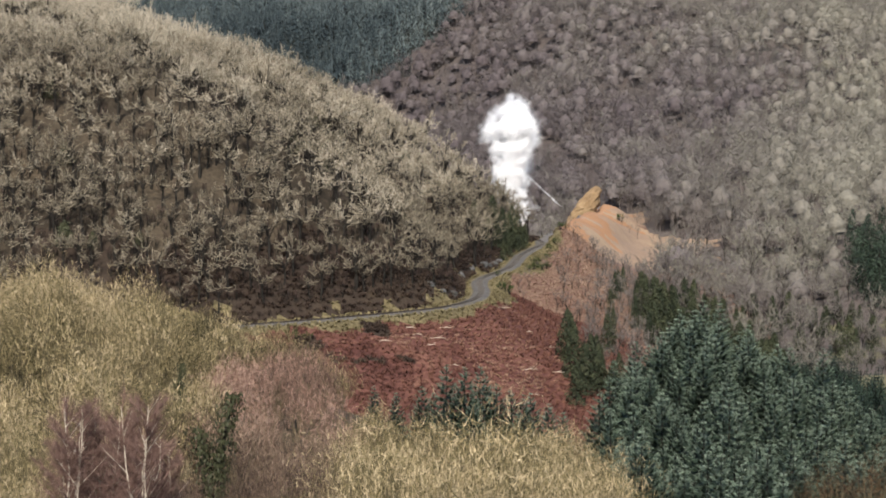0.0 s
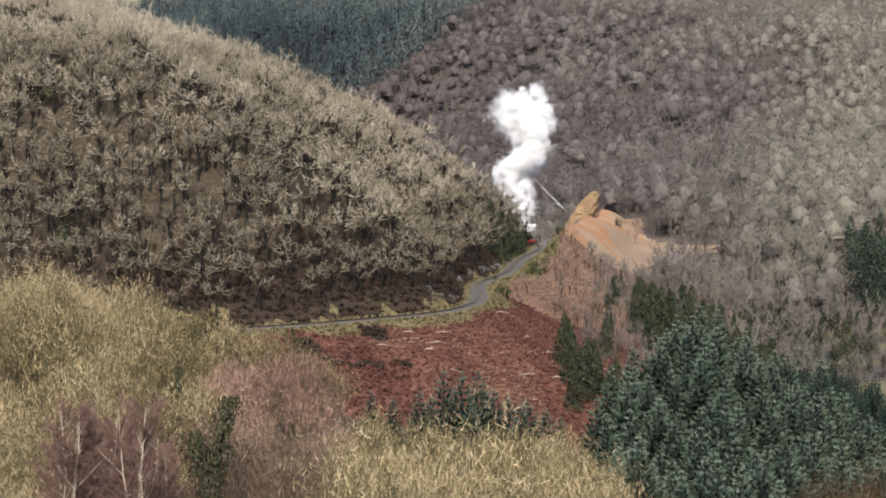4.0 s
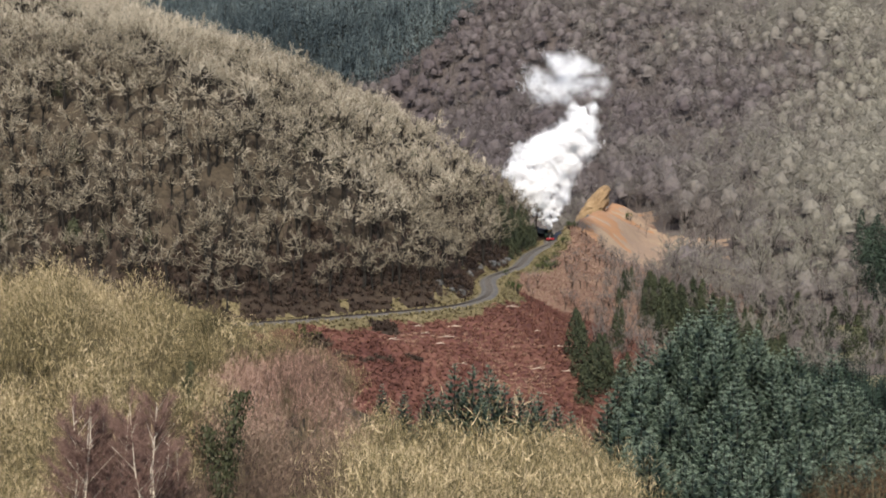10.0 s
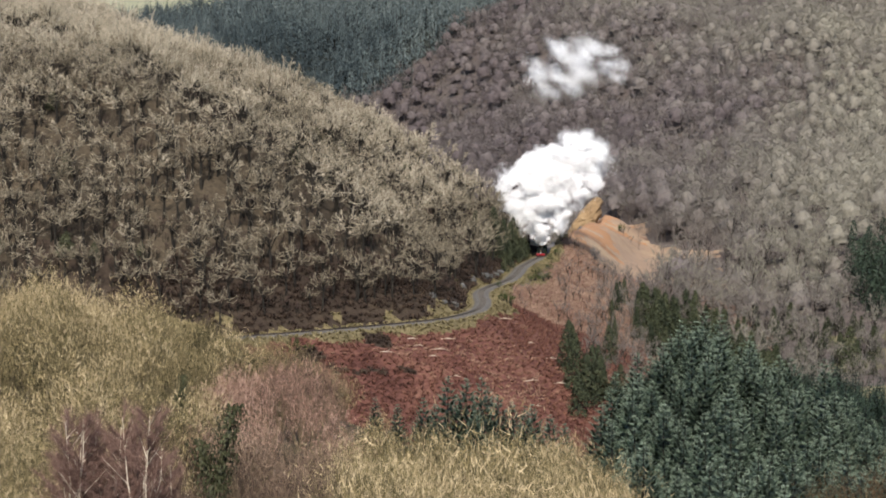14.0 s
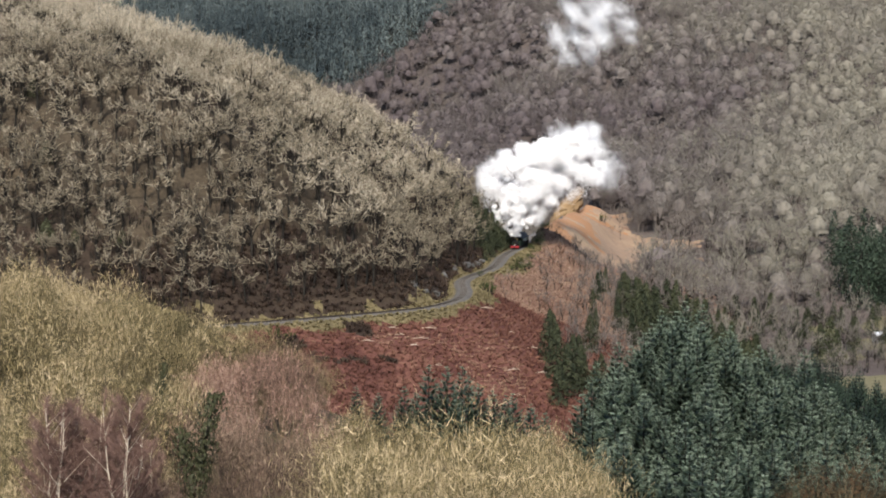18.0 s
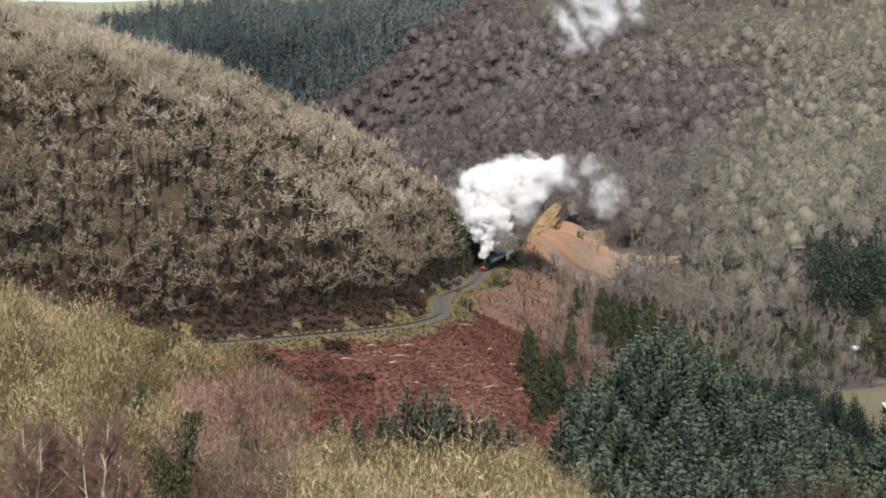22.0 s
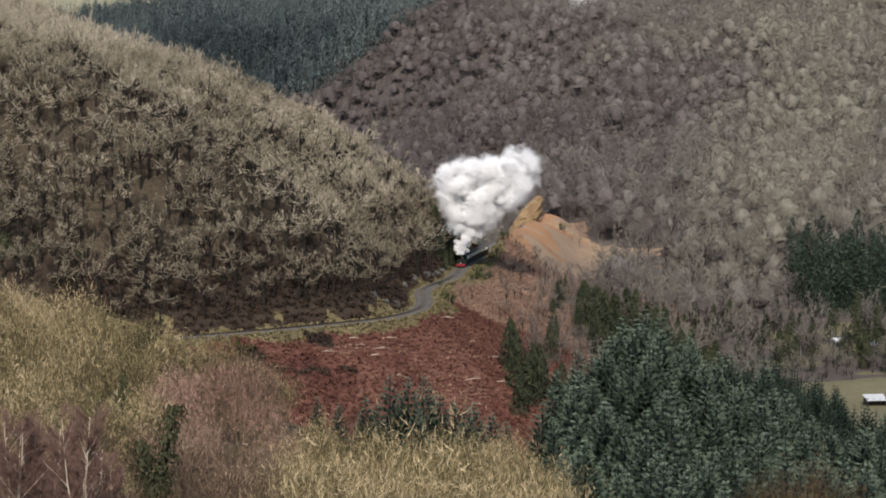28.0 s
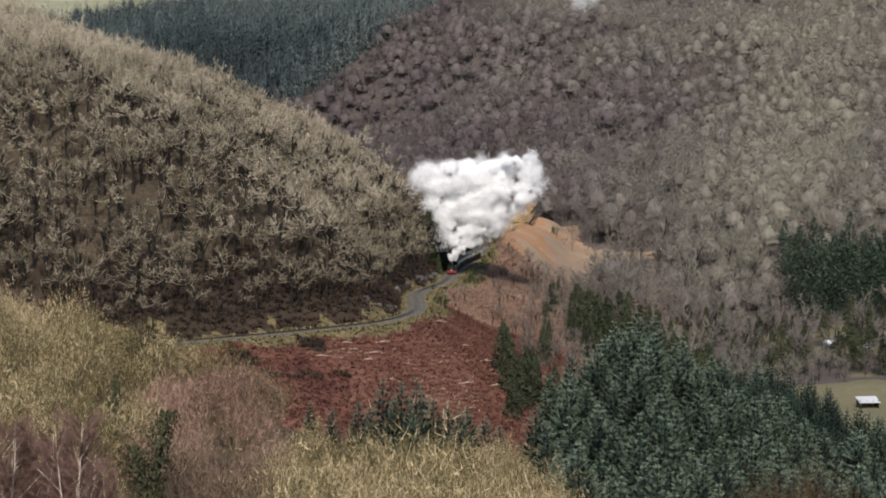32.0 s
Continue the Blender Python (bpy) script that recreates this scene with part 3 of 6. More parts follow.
def spruce(seed, height, spread, whorls, arms, detail=True):
    """A young spruce: whorls of feathery branches that sag and then lift, pale at the tips."""
    rs = np.random.RandomState(seed)
    g = Twigs()
    up = np.array([0, 0, 1.0])
    g.stick((0, 0, -0.6), (0, 0, height), 0.16, 0.02, 5, 0, 0.3)
    for w in range(whorls):
        f = w / (whorls - 1)
        z0 = height * (0.08 + 0.89 * f)
        reach = spread * (1 - f) ** 0.72 + 0.16
        n = max(5, int(arms * (1 - 0.45 * f)))
        for k in range(n):
            a = k * 6.283 / n + w * 0.7 + rs.rand() * 0.5
            r = reach * (0.78 + 0.34 * rs.rand())
            d = np.array([math.cos(a), math.sin(a), 0])
            s = np.array([-math.sin(a), math.cos(a), 0])
            p0 = np.array([0, 0, z0 + height * 0.010 * rs.randn()])
            lift = (0.06 + 0.40 * f) * r + 0.05 * rs.randn()
            p1 = p0 + d * r * 0.50 - up * (0.10 * r * (1 - f))
            p2 = p0 + d * r * 0.80 + up * (0.25 * lift)
            p3 = p0 + d * r + up * lift
            wd = 0.16 * r + 0.05
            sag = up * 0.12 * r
            # Tint falls to near black at the stem: crown shade put into the colour.
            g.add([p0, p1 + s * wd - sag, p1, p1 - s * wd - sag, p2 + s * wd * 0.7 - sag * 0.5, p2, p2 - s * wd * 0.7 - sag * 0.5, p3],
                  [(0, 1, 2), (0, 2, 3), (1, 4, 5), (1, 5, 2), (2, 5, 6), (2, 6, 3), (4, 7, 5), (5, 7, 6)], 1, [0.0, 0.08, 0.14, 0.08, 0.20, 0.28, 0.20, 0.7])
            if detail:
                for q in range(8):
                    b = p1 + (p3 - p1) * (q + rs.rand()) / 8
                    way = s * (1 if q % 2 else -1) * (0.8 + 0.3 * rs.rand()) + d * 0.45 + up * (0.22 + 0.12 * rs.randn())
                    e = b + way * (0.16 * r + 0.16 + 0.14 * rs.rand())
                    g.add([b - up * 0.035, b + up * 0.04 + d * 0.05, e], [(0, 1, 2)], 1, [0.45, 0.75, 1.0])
    return g.arrays()


def far_tree(seed, height, spread, n, pieces_w=0.17, solid=True):
    rs = np.random.RandomState(seed)
    g = Twigs()
    fork = np.array([rs.randn() * 0.2, rs.randn() * 0.2, height * 0.4])
    g.stick((0, 0, -0.6), fork, 0.18, 0.13, 3, 0, 0.4)
    for i in range(5):
        a = i * 1.3 + rs.rand()
        g.stick(fork, (math.cos(a) * spread * 0.6, math.sin(a) * spread * 0.6, height * (0.7 + 0.2 * rs.rand())), 0.09, 0.03, 3, 0, 0.6)
    # Added filler core; its tone sinks downwards as shade put into the colour.
    ring, rows = 9, 5
    heart, tone = [], []
    for r in range(rows):
        e = 0.97 - 1.2 * r / (rows - 1)
        for k in range(ring):
            a = k * 6.283 / ring + 0.3 * (r % 2)
            b = 0.55 * (1 + 0.16 * rs.randn()) * math.sqrt(max(0.05, 1 - e * e)) * spread
            heart.append((math.cos(a) * b, math.sin(a) * b, height * (0.44 + 0.30 * e) * (1 + 0.04 * rs.randn())))
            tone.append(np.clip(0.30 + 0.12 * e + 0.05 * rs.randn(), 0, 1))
    tris = [q for r in range(rows - 1) for k in range(ring) for q in ((r * ring + k, (r + 1) * ring + k, r * ring + (k + 1) % ring), (r * ring + (k + 1) % ring, (r + 1) * ring + k, (r + 1) * ring + (k + 1) % ring))]
    tris += [(0, k, k + 1) for k in range(1, ring - 1)]
    if solid:
        g.add(heart, tris, 1, tone)
    for i in range(n):
        a, u = rs.rand() * 6.283, rs.rand()
        e = 1.0 - 1.3 * u
        rad = math.sqrt(max(0, 1 - e * e)) * spread
        lump = 1 + 0.13 * math.sin(3 * a + seed) * math.sin(5 * u + seed)
        c = np.array([math.cos(a) * rad * lump, math.sin(a) * rad * lump, height * (0.46 + 0.50 * e) * lump]) * np.array([1, 1, 1])
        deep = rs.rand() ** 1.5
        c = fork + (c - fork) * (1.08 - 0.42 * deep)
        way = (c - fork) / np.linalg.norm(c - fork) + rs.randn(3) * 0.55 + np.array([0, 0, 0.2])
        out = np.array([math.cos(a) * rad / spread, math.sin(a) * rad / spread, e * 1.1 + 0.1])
        # Crown shading by colour: lit top flakes pale, low and inner ones dark.
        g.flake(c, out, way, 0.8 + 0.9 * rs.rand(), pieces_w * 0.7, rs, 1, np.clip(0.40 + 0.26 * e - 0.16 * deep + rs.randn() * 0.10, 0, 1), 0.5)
    return g.arrays()


def far_conifer(seed, height, spread, n):
    """A conifer seen from afar: pointed scraps hanging on a cone."""
    rs = np.random.RandomState(seed)
    g = Twigs()
    g.stick((0, 0, -0.5), (0, 0, height * 0.9), 0.2, 0.03, 3, 0, 0.2)
    for i in range(n):
        f, a = rs.rand() ** 1.4, rs.rand() * 6.283
        r = spread * (1 - f) * (0.75 + 0.35 * rs.rand()) + 0.1
        d = np.array([math.cos(a), math.sin(a), 0.45])
        g.flake(np.array([math.cos(a) * r, math.sin(a) * r, height * (0.1 + 0.9 * f)]), d, (0, 0, -1) + rs.randn(3) * 0.5, 1.3 + 1.2 * rs.rand(), 0.45 * (1.2 - f), rs, 1, np.clip(0.3 + 0.5 * f + 0.2 * rs.randn(), 0, 1), 0.4)
    return g.arrays()


def shaggy_fir(seed, height, spread, n):
    """A close-set evergreen: ragged sprays on a lumpy spire."""
    rs = np.random.RandomState(seed)
    g = Twigs()
    g.stick((0, 0, -0.6), (0, 0, height * 0.95), 0.2, 0.03, 5, 0, 0.2)
    for i in range(n):
        f, a = rs.rand() ** 1.2, rs.rand() * 6.283
        lump = 1 + 0.22 * math.sin(2 * a + 9 * f + seed) + 0.15 * math.sin(23 * f + 3 * a)
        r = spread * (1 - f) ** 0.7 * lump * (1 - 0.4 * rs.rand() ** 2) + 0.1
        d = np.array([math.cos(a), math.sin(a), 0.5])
        # Sprays nearer the stem are darkened: the crown's inner shade, put into the tint.
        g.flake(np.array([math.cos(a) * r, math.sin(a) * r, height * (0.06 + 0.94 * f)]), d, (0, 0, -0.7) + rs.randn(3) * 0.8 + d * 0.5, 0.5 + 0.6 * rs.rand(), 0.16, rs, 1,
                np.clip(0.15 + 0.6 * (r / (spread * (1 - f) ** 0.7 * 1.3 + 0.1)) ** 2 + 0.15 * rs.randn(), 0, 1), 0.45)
    return g.arrays()


def tuft(seed, n, height, spread, wid, droop=0.5):
    """Blades or fronds that spring from one foot and arch over."""
    rs = np.random.RandomState(seed)
    g = Twigs()
    for i in range(n):
        a = rs.rand() * 6.283
        d = np.array([math.cos(a), math.sin(a), 0])
        s = np.array([-math.sin(a), math.cos(a), 0])
        b = d * 0.15 * spread * rs.rand()
        m = b + d * spread * 0.5 + np.array([0, 0, height * (0.6 + 0.5 * rs.rand())])
        e = b + d * spread * (0.8 + 0.4 * rs.rand()) + np.array([0, 0, height * (1 - droop) * rs.rand() * 1.6])
        w = wid * (0.6 + 0.8 * rs.rand())
        t = rs.rand()
        g.add([b - s * w * 0.5, b + s * w * 0.5, m + s * w, m - s * w, e], [(0, 1, 2), (0, 2, 3), (3, 2, 4)], 0, t)
    return g.arrays()


def sow(name, kinds, x, y, size, tint, mats, label, category, seed=0, sink=0.0, kind="stuff", depth=0.5):
    """One mesh of many plants: kinds are plant meshes; x, y, size and tint tell each plant's place, scale and colour."""
    rs = np.random.RandomState(seed)
    x, y = np.asarray(x, float), np.asarray(y, float)
    if not len(x):
        return None
    z = land(x, y) - sink
    which = rs.randint(len(kinds), size=len(x))
    V, F, I, T, base = [], [], [], [], 0
    for k, (v, f, m, t) in enumerate(kinds):
        sel = np.where(which == k)[0]
        if not len(sel):
            continue
        a = rs.rand(len(sel)) * 6.283
        sc = size[sel]
        tall = sc * (0.9 + 0.2 * rs.rand(len(sel)))
        c, s = np.cos(a) * sc, np.sin(a) * sc
        px = v[None, :, 0] * c[:, None] - v[None, :, 1] * s[:, None] + x[sel, None]
        py = v[None, :, 0] * s[:, None] + v[None, :, 1] * c[:, None] + y[sel, None]
        pz = v[None, :, 2] * tall[:, None] + z[sel, None]
        V.append(np.stack([px, py, pz], 2).reshape(-1, 3))
        F.append((f[None] + (np.arange(len(sel)) * len(v))[:, None, None] + base).reshape(-1, 3))
        I.append(np.tile(m, len(sel)))
        # depth scales the kind's own tint, with any crown shade painted into it.
        T.append(np.clip((t[None] - 0.5) * depth + tint[sel, None] * 0.8 + 0.11, 0, 1).ravel())
        base += len(sel) * len(v)
    me = mesh_of(name, np.vstack(V), np.vstack(F), mats, np.concatenate(I), np.concatenate(T), smooth=True)
    return tagged(new(name, me), label, category, kind=kind)


def make_plant(name, arrays, mats, part_names, label, category, group):
    """A single plant as a thing: an empty at its foot, with a mesh for the stem and one for the crown."""
    v, f, m, t = arrays
    top = tagged(new(name), label, category, group)
    for k, part_name in enumerate(part_names):
        tris = f[m == k]
        used = np.unique(tris)
        back = np.zeros(len(v), int)
        back[used] = np.arange(len(used))
        ob = new(part_name, mesh_of(part_name, v[used], back[tris], [mats[k]], None, t[used], True))
        ob.parent = top
    return top


def plant_out(kinds, x, y, size, seed=0, sink=0.0):
    """Copies of the plants in kinds at the places given; the first copy of each kind is the plant itself."""
    rs = np.random.RandomState(seed)
    z = land(x, y) - sink
    fresh = [True] * len(kinds)
    for i in range(len(x)):
        k = rs.randint(len(kinds))
        m = pose(x[i], y[i], z[i], 0, 0, rs.rand() * 360)
        ob = kinds[k]
        if not fresh[k]:
            ob = copy_thing(kinds[k], m)
        fresh[k] = False
        ob.matrix_basis = m
        ob.scale = (size[i],) * 3


def drop_unused(kinds):
    for k in kinds:
        if k.location.length < 1e-6:
            for c in list(k.children_recursive):
                bpy.data.objects.remove(c)
            bpy.data.objects.remove(k)


def grid_points(x0, x1, y0, y1, gap, seed, fan=(-0.335, 0.385)):
    """Jittered places, kept to the part of the valley that opens before the hillside path."""
    rs = np.random.RandomState(seed)
    gx, gy = np.meshgrid(np.arange(x0, x1, gap), np.arange(y0, y1, gap))
    x = gx.ravel() + (rs.rand(gx.size) - 0.5) * gap * 1.1 + ((gy.ravel() / gap).astype(int) % 2) * gap * 0.5
    y = gy.ravel() + (rs.rand(gx.size) - 0.5) * gap * 1.1
    ok = (x > fan[0] * y - 5) & (x < fan[1] * y + 5)
    return x[ok], y[ok], rs


def grow_left_wood():
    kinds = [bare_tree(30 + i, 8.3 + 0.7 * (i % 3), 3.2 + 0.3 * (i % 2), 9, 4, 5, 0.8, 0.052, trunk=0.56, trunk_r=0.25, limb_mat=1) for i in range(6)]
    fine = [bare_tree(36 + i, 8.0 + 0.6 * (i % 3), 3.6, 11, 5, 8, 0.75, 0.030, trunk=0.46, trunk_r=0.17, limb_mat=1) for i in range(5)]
    x, y, rs = grid_points(-170, 32, 285, 476, 3.6, 101)
    s, j, base, far, mound, near = land_parts(x, y)
    ok = (s < -4.0 - 2.5 * rs.rand(len(x))) & (base > np.maximum(far, near) - 1)
    glade = (rough_noise(x, y * 0.8, 12, 33) > 0.25) & (s > -75) & (s < -14) & (rs.rand(len(x)) < 0.35)
    ok &= ~glade
    x, y, s = x[ok], y[ok], s[ok]
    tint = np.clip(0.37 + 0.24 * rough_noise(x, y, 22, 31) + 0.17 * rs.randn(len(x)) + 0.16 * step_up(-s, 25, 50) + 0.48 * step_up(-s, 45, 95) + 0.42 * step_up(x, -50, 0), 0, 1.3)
    size = np.clip(0.88 + 0.17 * rs.randn(len(x)), 0.55, 1.25)
    edge = s > -16
    high = -s > 54 + 14 * rough_noise(x, y, 20, 34)
    mats = [M_BARK, M_OAKTWIG]
    mid = ~edge & ~high
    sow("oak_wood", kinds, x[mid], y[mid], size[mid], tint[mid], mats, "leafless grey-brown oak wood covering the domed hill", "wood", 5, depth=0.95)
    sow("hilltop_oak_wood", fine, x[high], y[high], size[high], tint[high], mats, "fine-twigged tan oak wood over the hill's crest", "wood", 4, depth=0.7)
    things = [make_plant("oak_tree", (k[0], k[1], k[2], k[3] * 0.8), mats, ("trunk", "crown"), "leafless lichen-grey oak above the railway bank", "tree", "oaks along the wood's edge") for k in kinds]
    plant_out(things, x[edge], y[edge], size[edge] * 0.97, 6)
    drop_unused(things)
    # dark hollies under the oaks
    hollies = [make_plant("holly_tree", shaggy_fir(70 + i, 5.0, 1.9, 420), [M_BARK, M_IVY], ("trunk", "crown"), "dark green holly standing under the bare oaks", "tree", "hollies in the oak wood") for i in range(2)]
    pick = np.where(mid & (rough_noise(x, y, 30, 35) > 0.1))[0]
    pick = pick[rs.rand(len(pick)) < 0.13]
    plant_out(hollies, x[pick] + 2.0, y[pick] - 1.0, 0.5 + 0.5 * rs.rand(len(pick)), 71)
    drop_unused(hollies)
    # thin undergrowth of the wood's floor
    x, y, rs = grid_points(-130, 25, 284, 440, 2.3, 102)
    s, j, base, far, mound, near = land_parts(x, y)
    ok = (s < -6) & ((s > -26) | ((s > -70) & (rs.rand(len(x)) < 0.4)))
    x, y = x[ok], y[ok]
    low = [bush(60 + i, 1.6, 0.9, 6, 4, 0.03) for i in range(3)]
    sow("undergrowth", low, x, y, 1.0 + 0.9 * rs.rand(len(x)), rs.rand(len(x)) * 0.6, [M_BARK, M_UNDER], "thin brown brambles and saplings on the wood floor", "undergrowth", 7)


def grow_valley_woods():
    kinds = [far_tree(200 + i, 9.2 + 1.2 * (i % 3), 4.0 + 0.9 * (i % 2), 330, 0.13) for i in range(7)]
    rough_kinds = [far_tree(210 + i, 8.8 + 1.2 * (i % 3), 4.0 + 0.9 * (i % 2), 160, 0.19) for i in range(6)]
    x, y, rs = grid_points(-150, 470, 372, 1330, 6.2, 103)
    s, j, base, far, mound, near = land_parts(x, y)
    v = y - 0.1 * x - np.clip(130 - x, 0, 160)
    zone = zones(x, y)
    conifer = (x < 24 + (y - 1050) * 1.1 + 10 * rough_noise(x, y, 40, 41)) & (y > 900)
    open_land = (zone == 5) | (zone == 6) | ((zone == 9) & (y < 404)) | (zone == 3) | (zone == 12)
    ok = ((far > base - 4) | ((s > 30) & (y > 385)) | ((s > 5) & (y > 575)) | ((s < -14) & (y > 560))) & ~open_land & (np.abs(s) > 6) & (far > near) & (v < 1260) & ~conifer & (y > 372) & (x > 30 - (y > 600) * 600)
    houses = (np.hypot((x - 121) / 4, (y - 436) / 11) < 1) | (np.hypot((x - 129) / 4, (y - 430) / 11) < 1) | ((x > 122) & (x < 190) & (y > 466) & (y < 528))
    ok &= ~houses & ~((x < -20) & (y < 700)) & ~((y < 474) & (x > 88) & (rs.rand(len(x)) < 0.55))
    x, y = x[ok], y[ok]
    v = y - 0.1 * x - np.clip(130 - x, 0, 160)
    # the wood changes in bands that climb the slope aslant
    patch = 0.34 * rough_noise(x - v / 2.8, v / 3, 60, 42) + 0.22 * rough_noise(x - v / 2.6, v / 2.6, 19, 43)
    east = step_up(x / y, 0.05, 0.21)
    band = np.exp(-((x / y - 0.135) / 0.05) ** 2 - ((v - 730) / 95) ** 2)
    tint = np.clip(0.22 + 0.37 * east + 1.15 * patch - 0.24 * band + 0.075 * rs.randn(len(x)) - 0.24 * step_up(-y, -600, -480), 0, 1)
    size = np.clip(1.08 + 0.24 * rs.randn(len(x)), 0.5, 1.7) * (1 - 0.25 * step_up(-y, -520, -420))
    grey = (np.hypot(x - 84, (y - 560) * 0.6) < 14) | ((np.hypot(x - 52, (y - 415) * 0.5) < 16))
    back = ~grey & (y > 700)
    front = ~grey & (y <= 700)
    bare_kinds = [bare_tree(270 + i, 10.5 + 1.2 * (i % 3), 4.2, 7, 3, 7, 1.2, 0.085, trunk=0.32, trunk_r=0.16, limb_mat=1) for i in range(5)]
    bare = (back | (front & (y > 575))) & (rs.rand(len(x)) < 0.36)
    back &= ~bare
    front &= ~bare
    sow("bare_valley_wood", bare_kinds, x[bare], y[bare], size[bare] * 1.05, np.clip(tint[bare] + 0.02, 0, 1), [M_GREYTWIG, M_FARTWIG], "open-crowned leafless trees among the valley wood", "wood", 48, depth=0.5)
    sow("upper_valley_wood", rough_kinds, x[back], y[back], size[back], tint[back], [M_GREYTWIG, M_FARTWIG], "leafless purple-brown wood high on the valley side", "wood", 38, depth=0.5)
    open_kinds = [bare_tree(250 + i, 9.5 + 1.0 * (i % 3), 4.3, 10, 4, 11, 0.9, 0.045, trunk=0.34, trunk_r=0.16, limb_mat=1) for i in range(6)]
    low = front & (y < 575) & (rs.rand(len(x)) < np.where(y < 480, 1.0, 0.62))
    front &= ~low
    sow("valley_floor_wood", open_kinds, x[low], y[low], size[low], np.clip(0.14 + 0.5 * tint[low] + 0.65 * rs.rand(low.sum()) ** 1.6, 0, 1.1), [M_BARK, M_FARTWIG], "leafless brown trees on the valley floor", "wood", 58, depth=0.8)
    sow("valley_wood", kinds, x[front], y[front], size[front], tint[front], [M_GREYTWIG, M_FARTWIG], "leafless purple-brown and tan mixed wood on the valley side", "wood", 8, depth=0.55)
    sow("grey_birch_wood", open_kinds, x[grey], y[grey], size[grey] * 0.9, tint[grey] + 0.1, [M_BARK, M_GREYTWIG], "pale grey leafless trees beside the spoil heap", "wood", 9)
    xs, ys, rs3 = grid_points(60, 108, 560, 650, 4.4, 125)
    keep = (zones(xs, ys) == 7) & (np.abs(beside(xs, ys)[0]) > 5)
    sow("spoil_edge_wood", open_kinds, xs[keep], ys[keep], 0.55 + 0.4 * rs3.rand(keep.sum()), rs3.rand(keep.sum()) * 0.5, [M_GREYTWIG, M_FARTWIG], "young leafless trees along the edge of the spoil", "wood", 59, depth=0.6)
    keep = ((zones(xs, ys) == 6) | (zones(xs, ys) == 5)) & (beside(xs, ys)[0] > 12) & (rs3.rand(len(xs)) < 0.3)
    sow("spoil_saplings", open_kinds, xs[keep], ys[keep], 0.2 + 0.25 * rs3.rand(keep.sum()), rs3.rand(keep.sum()) * 0.7, [M_GREYTWIG, M_FARTWIG], "thin saplings rooted in the spoil slope", "saplings", 60, depth=0.6)
    # young spruces between the knoll and the pasture
    xs, ys, rs3 = grid_points(62, 104, 286, 400, 3.6, 124)
    keep = (zones(xs, ys) != 9) & (xs < 0.36 * ys)
    young = [spruce(345 + i, 9.5, 2.9, 11, 8, False) for i in range(3)]
    sow("young_spruces", young, xs[keep], ys[keep], 0.6 + 0.3 * rs3.rand(keep.sum()), rs3.rand(keep.sum()) * 0.4 + 0.05, [M_BARK, M_NEEDLE], "young dark spruces between knoll and pasture", "wood", 41)
    # scrub along the top of the pasture
    xs, ys, rs3 = grid_points(60, 170, 396, 440, 3.0, 123)
    keep = (zones(xs, ys) != 9) & (rs3.rand(len(xs)) < 0.55)
    small = [bare_tree(230 + i, 8.0, 3.4, 9, 4, 6, 0.8, 0.04, trunk=0.25, trunk_r=0.12, limb_mat=1) for i in range(3)]
    sow("field_edge_scrub", small, xs[keep], ys[keep], 0.35 + 0.3 * rs3.rand(keep.sum()), rs3.rand(keep.sum()) * 0.7, [M_BARK, M_FARTWIG], "brown hedge scrub along the top of the pasture", "scrub", 39)
    # single evergreens among them
    ev = [spruce(300 + i, 10.0, 2.4, 11, 9, False) for i in range(3)]
    xe, ye, rs2 = grid_points(-20, 380, 500, 1000, 34, 104)
    keep = (rs2.rand(len(xe)) < 0.22) & (land_parts(xe, ye)[3] > land_parts(xe, ye)[2])
    things = [make_plant("lone_conifer", k, [M_BARK, M_DARKNEEDLE], ("trunk", "crown"), "dark green lone conifer standing in the bare wood", "tree", "conifers in the valley wood") for k in ev]
    xs = np.concatenate([xe[keep], [101.0, 61.0]])
    ys = np.concatenate([ye[keep], [850.0, 780.0]])
    plant_out(things, xs, ys, np.concatenate([0.6 + 0.3 * rs2.rand(keep.sum()), [1.1, 1.0]]), 10)
    drop_unused(things)


def grow_far_plantation():
    kinds = [far_conifer(320 + i, 13.0 + 1.5 * i, 3.3, 75) for i in range(5)]
    x, y, rs = grid_points(-420, 130, 880, 1345, 5.2, 105)
    conifer = (x < 24 + (y - 1050) * 1.1 + 10 * rough_noise(x, y, 40, 41)) & (y > 900)
    v = y - 0.1 * x - np.clip(130 - x, 0, 160)
    ok = conifer & (v < 1335)
    x, y = x + rs.randn(len(x)) * 2.0, y + rs.randn(len(x)) * 2.0
    x, y, v = x[ok], y[ok], v[ok]
    # Slanting light and dark bands put the ridges' sunlit and shaded flanks into the tint.
    tint = np.clip(0.42 + 0.34 * rough_noise(x - v / 2.8, v / 3, 30, 44) + 0.22 * rough_noise(x, y, 90, 45) + 0.16 * rs.randn(len(x)), 0, 1)
    sow("conifer_plantation", kinds, x, y, np.clip(1 + 0.2 * rs.randn(len(x)), 0.6, 1.4), tint, [M_BARK, M_FARNEEDLE], "dark blue-green conifer plantation on the far hillside", "wood", 11, depth=0.7)


